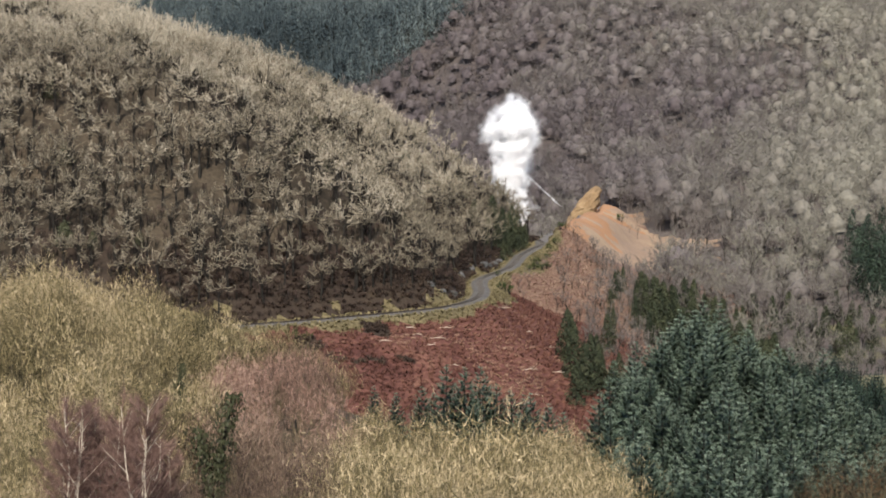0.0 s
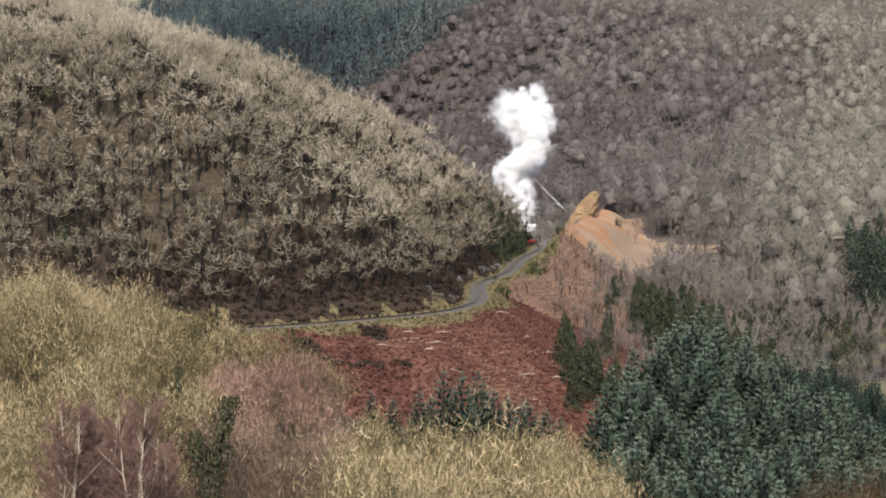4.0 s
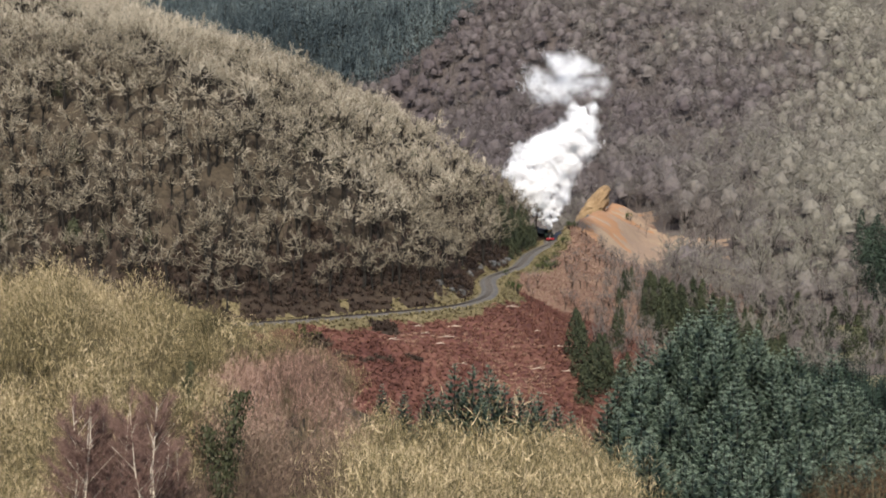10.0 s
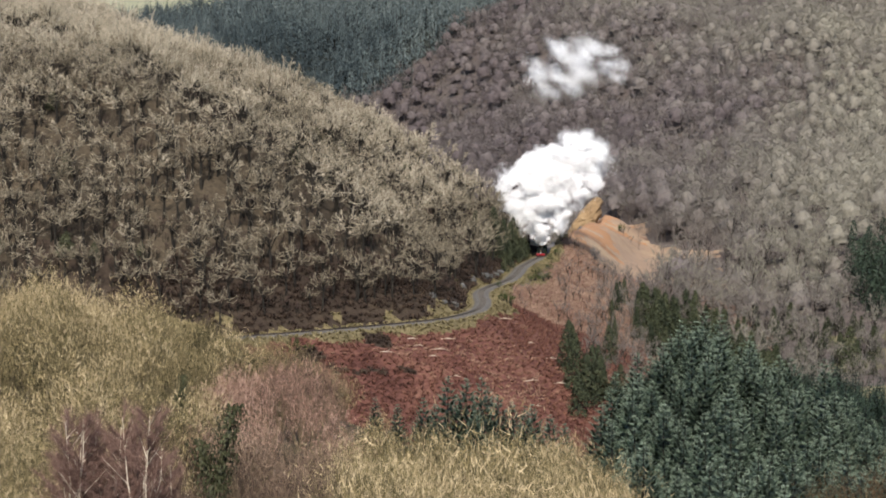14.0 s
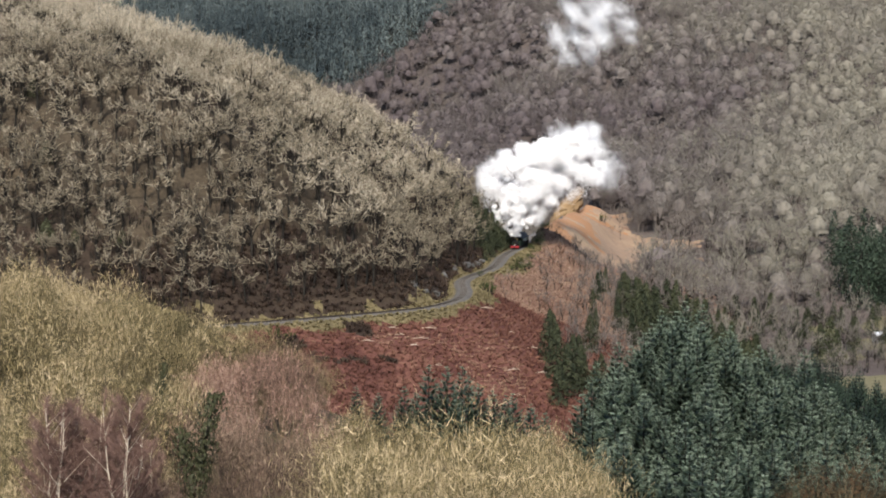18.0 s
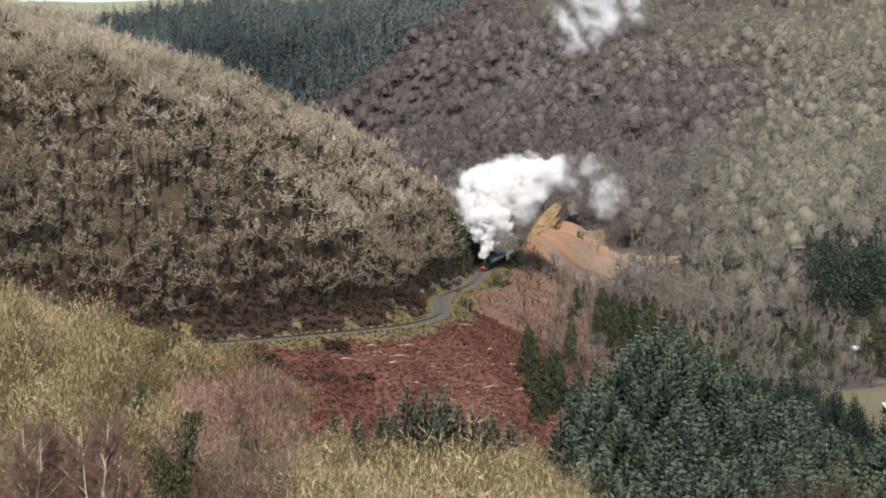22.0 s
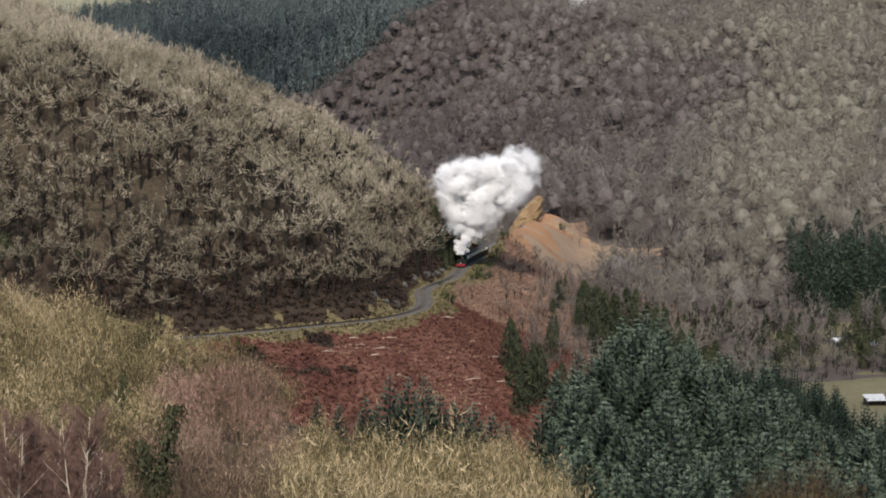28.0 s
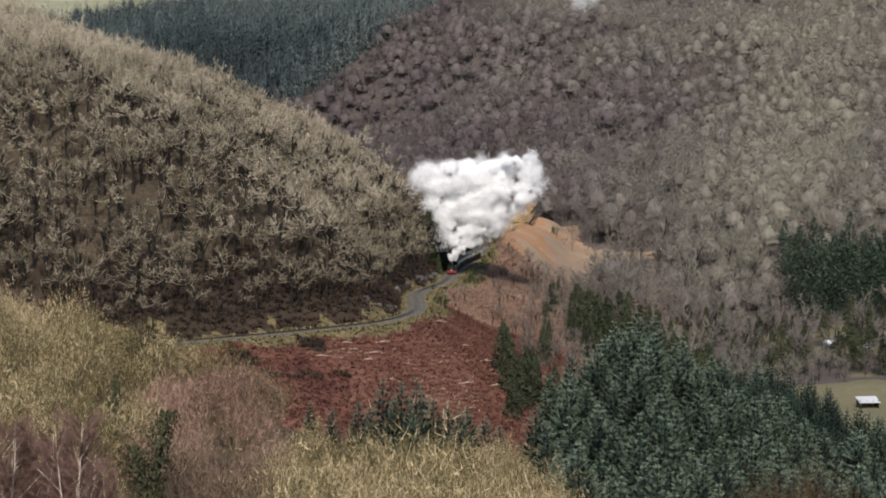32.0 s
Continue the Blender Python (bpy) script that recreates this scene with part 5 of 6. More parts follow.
def build_engine():
    """A side-tank engine; its front beam stands at x = 0, and it runs towards +x."""
    e = tagged(new("steam_locomotive"), "black narrow-gauge tank engine with red buffer beam", "locomotive")
    part("frame", box(-6.9, -0.15, -0.95, 0.95, 0.55, 0.85, 0.03), M_BLACK, e)
    part("running_plate", box(-7.0, -0.05, -1.15, 1.15, 0.88, 0.96, 0.02), M_BLACK, e)
    part("buffer_beam", box(-0.12, 0.05, -1.18, 1.18, 0.45, 1.02, 0.03), M_RED, e, "bright red buffer beam")
    part("coupling", box(0.05, 0.45, -0.12, 0.12, 0.55, 0.80, 0.03), M_BLACK, e)
    part("smokebox", drum((-1.75, 0, 1.72), (-0.55, 0, 1.72), 0.68, n=28), M_BLACK, e, smooth=False)
    door = part("smokebox_door", drum((-0.55, 0, 1.72), (-0.46, 0, 1.72), 0.58, 0.50, 28), M_BLACK, e)
    part("door_handle", box(-0.46, -0.40, -0.16, 0.16, 1.69, 1.75, 0.01), M_BRASS, door, "polished handle")
    part("boiler", drum((-4.4, 0, 1.72), (-1.75, 0, 1.72), 0.62, n=28), M_GREEN, e, "dark green boiler")
    chim = part("chimney", drum((-1.15, 0, 2.3), (-1.15, 0, 3.0), 0.20, 0.24, 18), M_BLACK, e)
    part("chimney_cap", drum((-1.15, 0, 3.0), (-1.15, 0, 3.12), 0.29, 0.27, 18), M_BRASS, chim, "copper chimney cap")
    bm = bmesh.new()
    bmesh.ops.create_uvsphere(bm, u_segments=18, v_segments=10, radius=0.36, matrix=Matrix.Translation((-2.75, 0, 2.42)) @ Matrix.Diagonal((1, 1, 1.15, 1)))
    part("dome", bm, M_BRASS, e, "polished brass dome", True)
    part("safety_valve", drum((-3.9, 0, 2.25), (-3.9, 0, 2.72), 0.15, 0.10, 14), M_BRASS, e)
    for y in (-1, 1):
        part("side_tank", box(-4.6, -1.9, min(y * 0.66, y * 1.16), max(y * 0.66, y * 1.16), 0.96, 2.05, 0.05), M_GREEN, e, "dark green side tank")
        part("cylinder", drum((-1.75, y * 0.98, 0.68), (-0.75, y * 0.98, 0.68), 0.27, n=16), M_BLACK, e)
        part("side_rod", box(-5.0, -2.4, y * 1.08 - 0.04, y * 1.08 + 0.04, 0.52, 0.62), M_RAIL, e)
        part("buffer_step", box(-0.6, -0.2, y * 1.0 - 0.12, y * 1.0 + 0.12, 0.25, 0.32), M_BLACK, e)
        for x, r in ((-0.7, 0.25), (-2.5, 0.38), (-3.6, 0.38), (-4.7, 0.38), (-6.2, 0.25)):
            wheel(x, y * 0.42, r, e)
        cab_side = part("cab_side", box(-6.2, -4.6, min(y * 1.10, y * 1.16), max(y * 1.10, y * 1.16), 0.96, 2.85, 0.02), M_GREEN, e)
        part("cab_opening", box(-5.7, -5.0, min(y * 1.09, y * 1.17), max(y * 1.09, y * 1.17), 2.0, 2.65, 0.03), M_GLASS, cab_side, "dark cab opening")
    front = part("cab_front", box(-4.66, -4.6, -1.10, 1.10, 0.96, 2.85, 0.02), M_GREEN, e)
    for y in (-0.75, 0.75):
        part("spectacle_glass", drum((-4.6, y, 2.45), (-4.57, y, 2.45), 0.19, n=16), M_GLASS, front)
    bm = bmesh.new()
    bmesh.ops.create_cone(bm, cap_ends=True, segments=32, radius1=2.2, radius2=2.2, depth=2.1, matrix=Matrix.Translation((-5.3, 0, 0.95)) @ Matrix.Rotation(radians(90), 4, "Y"))
    bmesh.ops.bisect_plane(bm, geom=bm.verts[:] + bm.edges[:] + bm.faces[:], plane_co=(0, 0, 2.82), plane_no=(0, 0, -1), clear_outer=True)
    bmesh.ops.holes_fill(bm, edges=[q for q in bm.edges if q.is_boundary])
    part("cab_roof", bm, M_BLACK, e)
    part("bunker", box(-7.0, -6.2, -1.12, 1.12, 0.96, 2.2, 0.04), M_GREEN, e)
    part("coal", box(-6.92, -6.24, -1.0, 1.0, 2.2, 2.38, 0.08), M_BLACK, e)
    lamp = part("headlamp", box(-0.30, -0.08, -0.11, 0.11, 1.05, 1.34, 0.03), M_LAMP, e, "white oil lamp")
    part("lamp_lens", drum((-0.08, 0, 1.18), (-0.05, 0, 1.18), 0.08, n=12), M_GLASS, lamp)
    return e


def build_coach():
    """A bogie coach about its middle, running along x."""
    c = tagged(new("railway_coach"), "chocolate and cream bogie coach with dark grey roof", "railway coach", "coaches of the train")
    L, W = 4.9, 0.99
    part("underframe", box(-L, L, -0.85, 0.85, 0.55, 0.75, 0.02), M_BLACK, c)
    part("lower_body", box(-L, L, -W, W, 0.75, 1.62, 0.03), M_CHOC, c, "chocolate brown lower panels")
    upper = part("upper_body", box(-L + 0.01, L - 0.01, -W + 0.01, W - 0.01, 1.62, 2.45, 0.03), M_CREAM, c, "cream upper panels")
    for y in (-1, 1):
        for k in range(11):
            x = -4.35 + k * 0.87
            part("window", box(x - 0.20, x + 0.20, min(y * (W - 0.03), y * (W + 0.006)), max(y * (W - 0.03), y * (W + 0.006)), 1.84, 2.16, 0.01), M_GLASS, upper)
        part("footboard", box(-L, L, min(y * 0.95, y * 1.12), max(y * 0.95, y * 1.12), 0.50, 0.54), M_BLACK, c)
    for x in (-1, 1):
        for y in (-0.5, 0.5):
            part("end_window", box(min(x * (L - 0.03), x * (L + 0.006)), max(x * (L - 0.03), x * (L + 0.006)), y - 0.26, y + 0.26, 1.75, 2.3, 0.01), M_GLASS, upper)
        bogie = part("bogie", box(x * 3.3 - 1.0, x * 3.3 + 1.0, -0.62, 0.62, 0.36, 0.52, 0.02), M_BLACK, c)
        for d in (-0.65, 0.65):
            for y in (-0.36, 0.36):
                part("wheel", drum((x * 3.3 + d, y - 0.05, 0.50), (x * 3.3 + d, y + 0.05, 0.50), 0.28, n=14), M_BLACK, bogie)
        part("gangway_buffer", box(min(x * L, x * (L + 0.3)), max(x * L, x * (L + 0.3)), -0.10, 0.10, 0.58, 0.76), M_BLACK, c)
    bm = bmesh.new()
    n = 12
    ring = [(math.sin(radians(a)) * 1.08, 2.40 + (math.cos(radians(a)) - math.cos(radians(78))) * 0.42) for a in np.linspace(-78, 78, n)]
    vs = [[bm.verts.new((x, a, b)) for a, b in ring] for x in (-L - 0.08, L + 0.08)]
    for i in range(n - 1):
        bm.faces.new((vs[0][i], vs[0][i + 1], vs[1][i + 1], vs[1][i]))
    for q in vs:
        bm.faces.new(q)
    bm.faces.new((vs[0][0], vs[1][0], vs[1][-1], vs[0][-1]))
    roof = part("roof", bm, M_ROOF, c, "dark grey arched roof")
    for k in range(5):
        part("roof_vent", drum((-3.6 + k * 1.8, 0, 2.68), (-3.6 + k * 1.8, 0, 2.86), 0.10, 0.13, 10), M_ROOF, roof)
    return c


engine = build_engine()
coach = build_coach()
coaches = [coach] + [copy_thing(coach, pose(0, 0, 0)) for i in range(5)]

# ---- buildings on the valley floor ----


def build_shed(x, y, turn):
    h = tagged(new("field_shed"), "low open timber field shed with pale sheet roof", "shed")
    h.matrix_basis = pose(x, y, float(land(x, y)[0]), 0, 0, turn)
    h.scale = (0.64, 0.7, 0.8)
    part("back_wall", box(-3.4, 3.4, 1.9, 2.0, -0.3, 2.1), M_TIMBER, h)
    for sx in (-3.4, 3.3):
        part("side_wall", box(sx, sx + 0.1, -1.9, 1.9, -0.3, 2.2), M_TIMBER, h)
    for k in range(4):
        part("post", box(-3.35 + k * 2.2, -3.23 + k * 2.2, -2.0, -1.88, -0.3, 2.4), M_TIMBER, h)
    bm = box(-3.8, 3.8, -2.5, 2.4, 2.2, 2.3)
    bmesh.ops.rotate(bm, cent=(0, 0, 2.25), matrix=Matrix.Rotation(radians(14), 3, "X"), verts=bm.verts)
    roof = part("roof", bm, M_TIN, h, "pale sheet roof")
    for k in range(14):
        bm = box(-3.75 + k * 0.56, -3.69 + k * 0.56, -2.5, 2.4, 2.3, 2.35)
        bmesh.ops.rotate(bm, cent=(0, 0, 2.25), matrix=Matrix.Rotation(radians(14), 3, "X"), verts=bm.verts)
        part("roof_rib", bm, M_TIN, roof)


def build_cabin(x, y, turn, w=2.6):
    h = tagged(new("cabin"), "small white cabin with pale roof among the trees", "cabin", "cabins above the field")
    h.matrix_basis = pose(x, y, float(land(x, y)[0]), 0, 0, turn)
    body = part("wall", box(-w, w, -1.3, 1.3, -0.5, 2.0), M_WALL, h)
    part("door", box(-0.4, 0.4, -1.34, -1.28, 0, 1.9), M_TIMBER, body)
    for k in (-1, 1):
        part("window", box(k * w * 0.6 - 0.4, k * w * 0.6 + 0.4, -1.33, -1.28, 0.9, 1.6), M_GLASS, body)
    bm = bmesh.new()
    vs = [[bm.verts.new((sx * (w + 0.25), a, b)) for a, b in ((-1.6, 1.95), (0, 2.9), (1.6, 1.95))] for sx in (-1, 1)]
    bm.faces.new((vs[0][0], vs[0][1], vs[1][1], vs[1][0]))
    bm.faces.new((vs[0][1], vs[0][2], vs[1][2], vs[1][1]))
    bm.faces.new(vs[0])
    bm.faces.new(vs[1])
    bm.faces.new((vs[0][0], vs[1][0], vs[1][2], vs[0][2]))
    part("roof", bm, M_TIN, h)


build_shed(110.8, 367.5, 4)
build_cabin(122.8, 443.5, 15, 1.15)
build_cabin(130.5, 436.0, -10, 1.2)

# ---- rock by the line ----


def build_rock(name, x, y, z, sx, sy, sz, seed, mat, label, group=""):
    bm = bmesh.new()
    bmesh.ops.create_icosphere(bm, subdivisions=4, radius=1)
    for v in bm.verts:
        p = v.co * 1.3 + Vector((seed * 7.1, 0, 0))
        k = 1 + 0.30 * noise.noise(p) + 0.16 * noise.noise(p * 2.7) + 0.08 * noise.noise(p * 6.1)
        k += 0.10 * round(3 * noise.noise(p * 1.7))
        v.co = Vector((v.co.x * k * sx, v.co.y * k * sy, v.co.z * k * sz))
    me = bpy.data.meshes.new(name)
    bm.to_mesh(me)
    bm.free()
    me.materials.append(mat)
    ob = tagged(new(name, me), label, "rock", group)
    ob.matrix_basis = pose(x, y, z, 0, 0, seed * 40)


def build_slab(x, y, z):
    """One leaning wedge of bedded rock: a broad slope up to a blunt point, and a broken face below it."""
    outline = [(-1.0, -3.0), (0.0, 1.0), (2.2, 4.6), (4.6, 7.8), (7.4, 11.0), (9.6, 12.9), (11.4, 13.0), (12.4, 11.6), (11.6, 9.4), (11.9, 7.0), (10.6, 5.2), (10.2, 1.0), (9.5, -3.0)]
    middle = Vector((6.0, 0, 3.6))
    bm = bmesh.new()
    rings = []
    for k in range(9):
        f = k / 8
        grow = 0.72 + 0.28 * math.sin(math.pi * min(1.0, 0.12 + 0.9 * f))
        ring = []
        for i in range(len(outline) * 3):
            a, b = outline[i // 3], outline[(i // 3 + 1) % len(outline)]
            g = (i % 3) / 3
            p = Vector((a[0] + (b[0] - a[0]) * g, 0, a[1] + (b[1] - a[1]) * g))
            p = middle + (p - middle) * grow + Vector((1.8 * f, -2.0 + 8.0 * f, 0.6 * f))
            q = p * 0.42
            bed = noise.noise(Vector((0, q.y, (p.z - 0.9 * p.x) * 0.9)))
            p += Vector((-0.7, -0.3, 0.7)) * bed * 0.9 + Vector((noise.noise(q * 1.6), noise.noise(q * 1.6 + Vector((9, 0, 0))), noise.noise(q * 2.3))) * 0.5
            ring.append(bm.verts.new(p))
        rings.append(ring)
    n = len(rings[0])
    for u, w in zip(rings, rings[1:]):
        for i in range(n):
            bm.faces.new((u[i], u[(i + 1) % n], w[(i + 1) % n], w[i]))
    for ring, back in ((rings[0], False), (rings[-1], True)):
        c = bm.verts.new(sum((v.co for v in ring), Vector()) / n + Vector((0, 0.4 if back else -0.4, 0)))
        inner = []
        for v in ring:
            p = c.co + (v.co - c.co) * 0.55
            inner.append(bm.verts.new(p + Vector((0, (0.4 if back else -0.4) + 0.7 * noise.noise(p * 0.8), 0))))
        for i in range(n):
            bm.faces.new((ring[i], inner[i], inner[(i + 1) % n], ring[(i + 1) % n]))
            bm.faces.new((inner[i], c, inner[(i + 1) % n]))
    bmesh.ops.recalc_face_normals(bm, faces=bm.faces)
    me = bpy.data.meshes.new("rock_outcrop")
    bm.to_mesh(me)
    bm.free()
    me.materials.append(M_ROCK)
    ob = tagged(new("rock_outcrop", me), "tall ochre rock slab leaning to a blunt point above the spoil", "rock", "crags at the cutting")
    ob.matrix_basis = pose(x, y, z)


build_slab(43.6, 590, -3.6)
for i, (x, y, k) in enumerate([(13.6, 409, 0.9), (12.2, 401, 0.8), (9.5, 392, 0.9), (6.5, 383, 0.7), (4.0, 372, 0.8), (2.0, 335, 0.7), (-2.5, 329, 0.6), (0.0, 331, 0.5), (11.0, 396, 0.6)]):
    build_rock("boulder", x, y, float(land(x, y)[0]) + 0.2 * k, 1.3 * k, 1.1 * k, 0.9 * k, 3 + i, M_GREYROCK, "grey lichened boulder on the cutting bank", "boulders on the bank")

# ---- steam ----
PLUME = []


def plume_at(t, *sections):
    PLUME.append((t, np.array(sections)))


plume_at(0, (3.8, 21.9, 24.8), (8.7, 19.0, 26.1), (13.5, 16.3, 24.3), (18.4, 14.8, 23.8), (23.2, 15.5, 24.7), (27.9, 13.5, 26.3), (31.2, 12.2, 27.4), (36.0, 14.6, 25.0), (40.5, 19.3, 23.3))
plume_at(3, (4.1, 23.5, 27.1), (10.3, 18.4, 26.5), (16.5, 15.7, 24.2), (21.5, 15.5, 22.6), (25.6, 19.9, 28.8), (30.6, 18.0, 30.1), (35.5, 15.2, 30.0), (40.3, 16.1, 29.0), (43.7, 18.7, 26.4))
plume_at(6, (4.0, 26.6, 28.6), (9.7, 19.7, 28.9), (16.2, 16.6, 28.6), (22.6, 15.6, 29.0), (27.6, 20.8, 34.5), (32.7, 26.7, 34.9), (37.1, 20.2, 35.1), (42.2, 16.7, 35.9), (47.9, 19.0, 30.8))
plume_at(9, (3.3, 27.3, 28.9), (8.6, 21.5, 30.9), (13.3, 17.7, 31.2), (18.0, 15.7, 32.7), (22.6, 16.1, 36.3), (26.5, 18.2, 40.7), (29.7, 23.6, 39.7), (34.0, 31.1, 38.5), (37.8, 30.6, 39.5))
plume_at(12, (3.9, 26.6, 28.5), (9.2, 22.5, 31.4), (13.9, 17.9, 34.3), (18.5, 15.3, 38.8), (23.1, 17.9, 38.6), (27.1, 23.5, 40.1), (31.0, 33.9, 41.7), (35.5, 38.9, 42.7), (38.7, 40.6, 42.5))
plume_at(14, (3.7, 25.6, 27.5), (7.4, 21.9, 31.9), (11.6, 18.0, 34.6), (15.9, 15.6, 38.6), (19.8, 15.0, 43.9), (23.2, 17.4, 41.1), (26.6, 21.9, 43.0), (30.0, 28.4, 45.5), (33.3, 33.6, 39.7))
plume_at(17, (3.4, 24.3, 26.4), (7.9, 18.6, 32.4), (12.3, 16.1, 38.3), (16.8, 14.9, 50.2), (21.3, 15.5, 49.5), (24.9, 18.4, 46.3), (28.0, 24.5, 45.2), (30.9, 35.4, 45.9), (33.5, 40.7, 46.0))
plume_at(19, (5.4, 23.0, 25.4), (8.9, 20.0, 29.4), (12.9, 17.3, 31.8), (16.8, 15.6, 40.0), (20.1, 14.9, 47.5), (22.8, 15.8, 50.4), (25.4, 19.4, 49.6), (28.1, 26.0, 47.9), (30.7, 35.3, 45.9))
plume_at(21, (5.1, 20.7, 22.8), (10.2, 18.6, 26.3), (14.1, 17.4, 31.5), (17.9, 15.3, 34.0), (20.5, 14.3, 37.4), (23.1, 14.3, 39.2), (25.6, 18.6, 41.8), (28.2, 25.0, 41.8), (29.9, 28.8, 39.2))
plume_at(23, (4.9, 19.3, 21.3), (9.4, 17.5, 25.1), (12.9, 16.3, 29.5), (16.2, 15.4, 33.9), (19.5, 14.9, 37.1), (22.4, 14.7, 38.8), (24.6, 15.9, 39.9), (26.8, 20.4, 41.0), (29.0, 28.2, 42.1))
plume_at(25, (4.5, 18.4, 20.1), (8.2, 18.1, 23.3), (11.9, 17.6, 28.0), (15.6, 16.5, 32.0), (18.6, 15.3, 35.4), (21.1, 14.4, 37.4), (23.5, 14.0, 37.6), (25.9, 14.9, 37.0), (27.7, 22.3, 36.4))
plume_at(28, (4.4, 18.7, 21.6), (8.7, 17.7, 24.6), (12.6, 16.7, 27.9), (16.4, 15.1, 32.5), (19.5, 13.6, 36.1), (22.0, 12.7, 37.9), (24.3, 13.1, 38.5), (26.2, 17.2, 38.7), (28.7, 30.8, 36.6))
plume_at(30, (4.4, 18.1, 19.6), (9.8, 16.3, 25.8), (13.9, 14.9, 32.1), (18.1, 13.4, 36.3), (21.6, 11.8, 39.2), (24.4, 11.0, 39.8), (26.6, 11.4, 39.8), (28.7, 25.5, 39.4), (30.8, 33.7, 38.6))
plume_at(32, (3.7, 18.1, 20.6), (8.1, 17.4, 26.0), (13.0, 15.7, 30.9), (16.7, 13.3, 38.2), (20.4, 10.9, 40.2), (22.8, 10.1, 40.7), (25.2, 9.4, 40.2), (27.2, 12.6, 39.7), (29.5, 30.9, 39.4))

FRONT_T = [0, 3, 6, 9, 12, 14, 17, 18, 20, 21, 23, 25.5, 28, 30, 32]
FRONT_Y = [488.5, 483.5, 478, 472.5, 463.5, 457.5, 451, 448, 439, 435, 430, 426, 421.5, 416, 413.5]


def smooth_between(t, ts, vs):
    """Values between rows, with the bends rounded off."""
    return (np.interp(t - 0.7, ts, vs) + np.interp(t, ts, vs) * 2 + np.interp(t + 0.7, ts, vs)) / 4


def along(s):
    return np.interp(s, RAILS_S, RAILS[:, 0]), np.interp(s, RAILS_S, RAILS[:, 1])


VISIBLE = (RAILS[:, 1] > 380) & (RAILS[:, 0] > 0) & (RAILS[:, 1] < 640)


def front_at(t):
    """How far along the line the engine's front stands; the train runs back along the line's own sense."""
    return float(np.interp(smooth_between(t, FRONT_T, FRONT_Y), RAILS[VISIBLE, 1], RAILS_S[VISIBLE]))


def on_line(s0, s1):
    """The pose of a vehicle whose leading end is at s0 and whose trailing end is at s1."""
    (xa, ya), (xb, yb) = along(s0), along(s1)
    return xa, ya, xb, yb, math.degrees(math.atan2(ya - yb, xa - xb))


def plume_state(t, u):
    """Height, left and right edge of the plume at the share u of its height, and its distance up the line."""
    ts = [p[0] for p in PLUME]
    t = min(max(t, 0), 32)
    i = min(max(int(np.searchsorted(ts, t, "right")) - 1, 0), len(ts) - 2)
    f = (t - ts[i]) / (ts[i + 1] - ts[i])
    sec = PLUME[i][1] * (1 - f) + PLUME[i + 1][1] * f
    xa, ya = along(front_at(t) + 1.15)
    k = np.linspace(0, 1, len(sec))
    near_foot = np.clip(1 - 4 * k, 0, 1)
    shift = xa - (sec[0, 1] + sec[0, 2]) / 2
    z = sec[:, 0] + (3.7 - sec[0, 0]) * near_foot
    return float(np.interp(u, k, z)), float(np.interp(u, k, sec[:, 1] + shift * near_foot)), float(np.interp(u, k, sec[:, 2] + shift * near_foot)), ya


def puff_mesh(seed):
    """A billow of steam: a lumpy cloud of minute scraps, loose at the rim."""
    rs = np.random.RandomState(900 + seed)
    off = Vector((seed * 5.3, seed, 0))
    g = Twigs()
    for i in range(1250):
        d = rs.randn(3)
        d /= np.linalg.norm(d)
        p = Vector(d) * 1.7 + off
        lump = 1 + 0.30 * (0.7 - 2 * abs(noise.noise(p))) + 0.18 * (0.7 - 2 * abs(noise.noise(p * 2.3)))
        r = 0.98 * lump * rs.rand() ** 0.42
        g.flake(d * r, np.array([-0.2, -0.7, 0.7]) + 0.32 * rs.randn(3), rs.randn(3), 0.08 + 0.07 * rs.rand(), 0.05, rs, 0, 0.5, 0.2)
    v, f, m, t = g.arrays()
    return mesh_of("puff", v, f, [M_MIST])


def mist_mesh(seed, n, strands, spread, size):
    """Thin steam: minute scraps strung along curling threads."""
    rs = np.random.RandomState(seed)
    g = Twigs()
    for k in range(strands):
        p = rs.randn(3) * 0.35
        d = rs.randn(3)
        for i in range(n // strands):
            d = d + rs.randn(3) * 0.35
            d = d / np.linalg.norm(d) - 0.10 * p
            p = p + d * 0.05
            q = p + rs.randn(3) * spread * (0.4 + 0.8 * rs.rand())
            g.sliver(q, rs.randn(3), size * (1.2 + 1.6 * rs.rand()), size * (0.4 + 0.6 * rs.rand()), rs, 0, 0.5)
    v, f, m, t = g.arrays()
    return mesh_of("mist", v, f, [M_MIST])


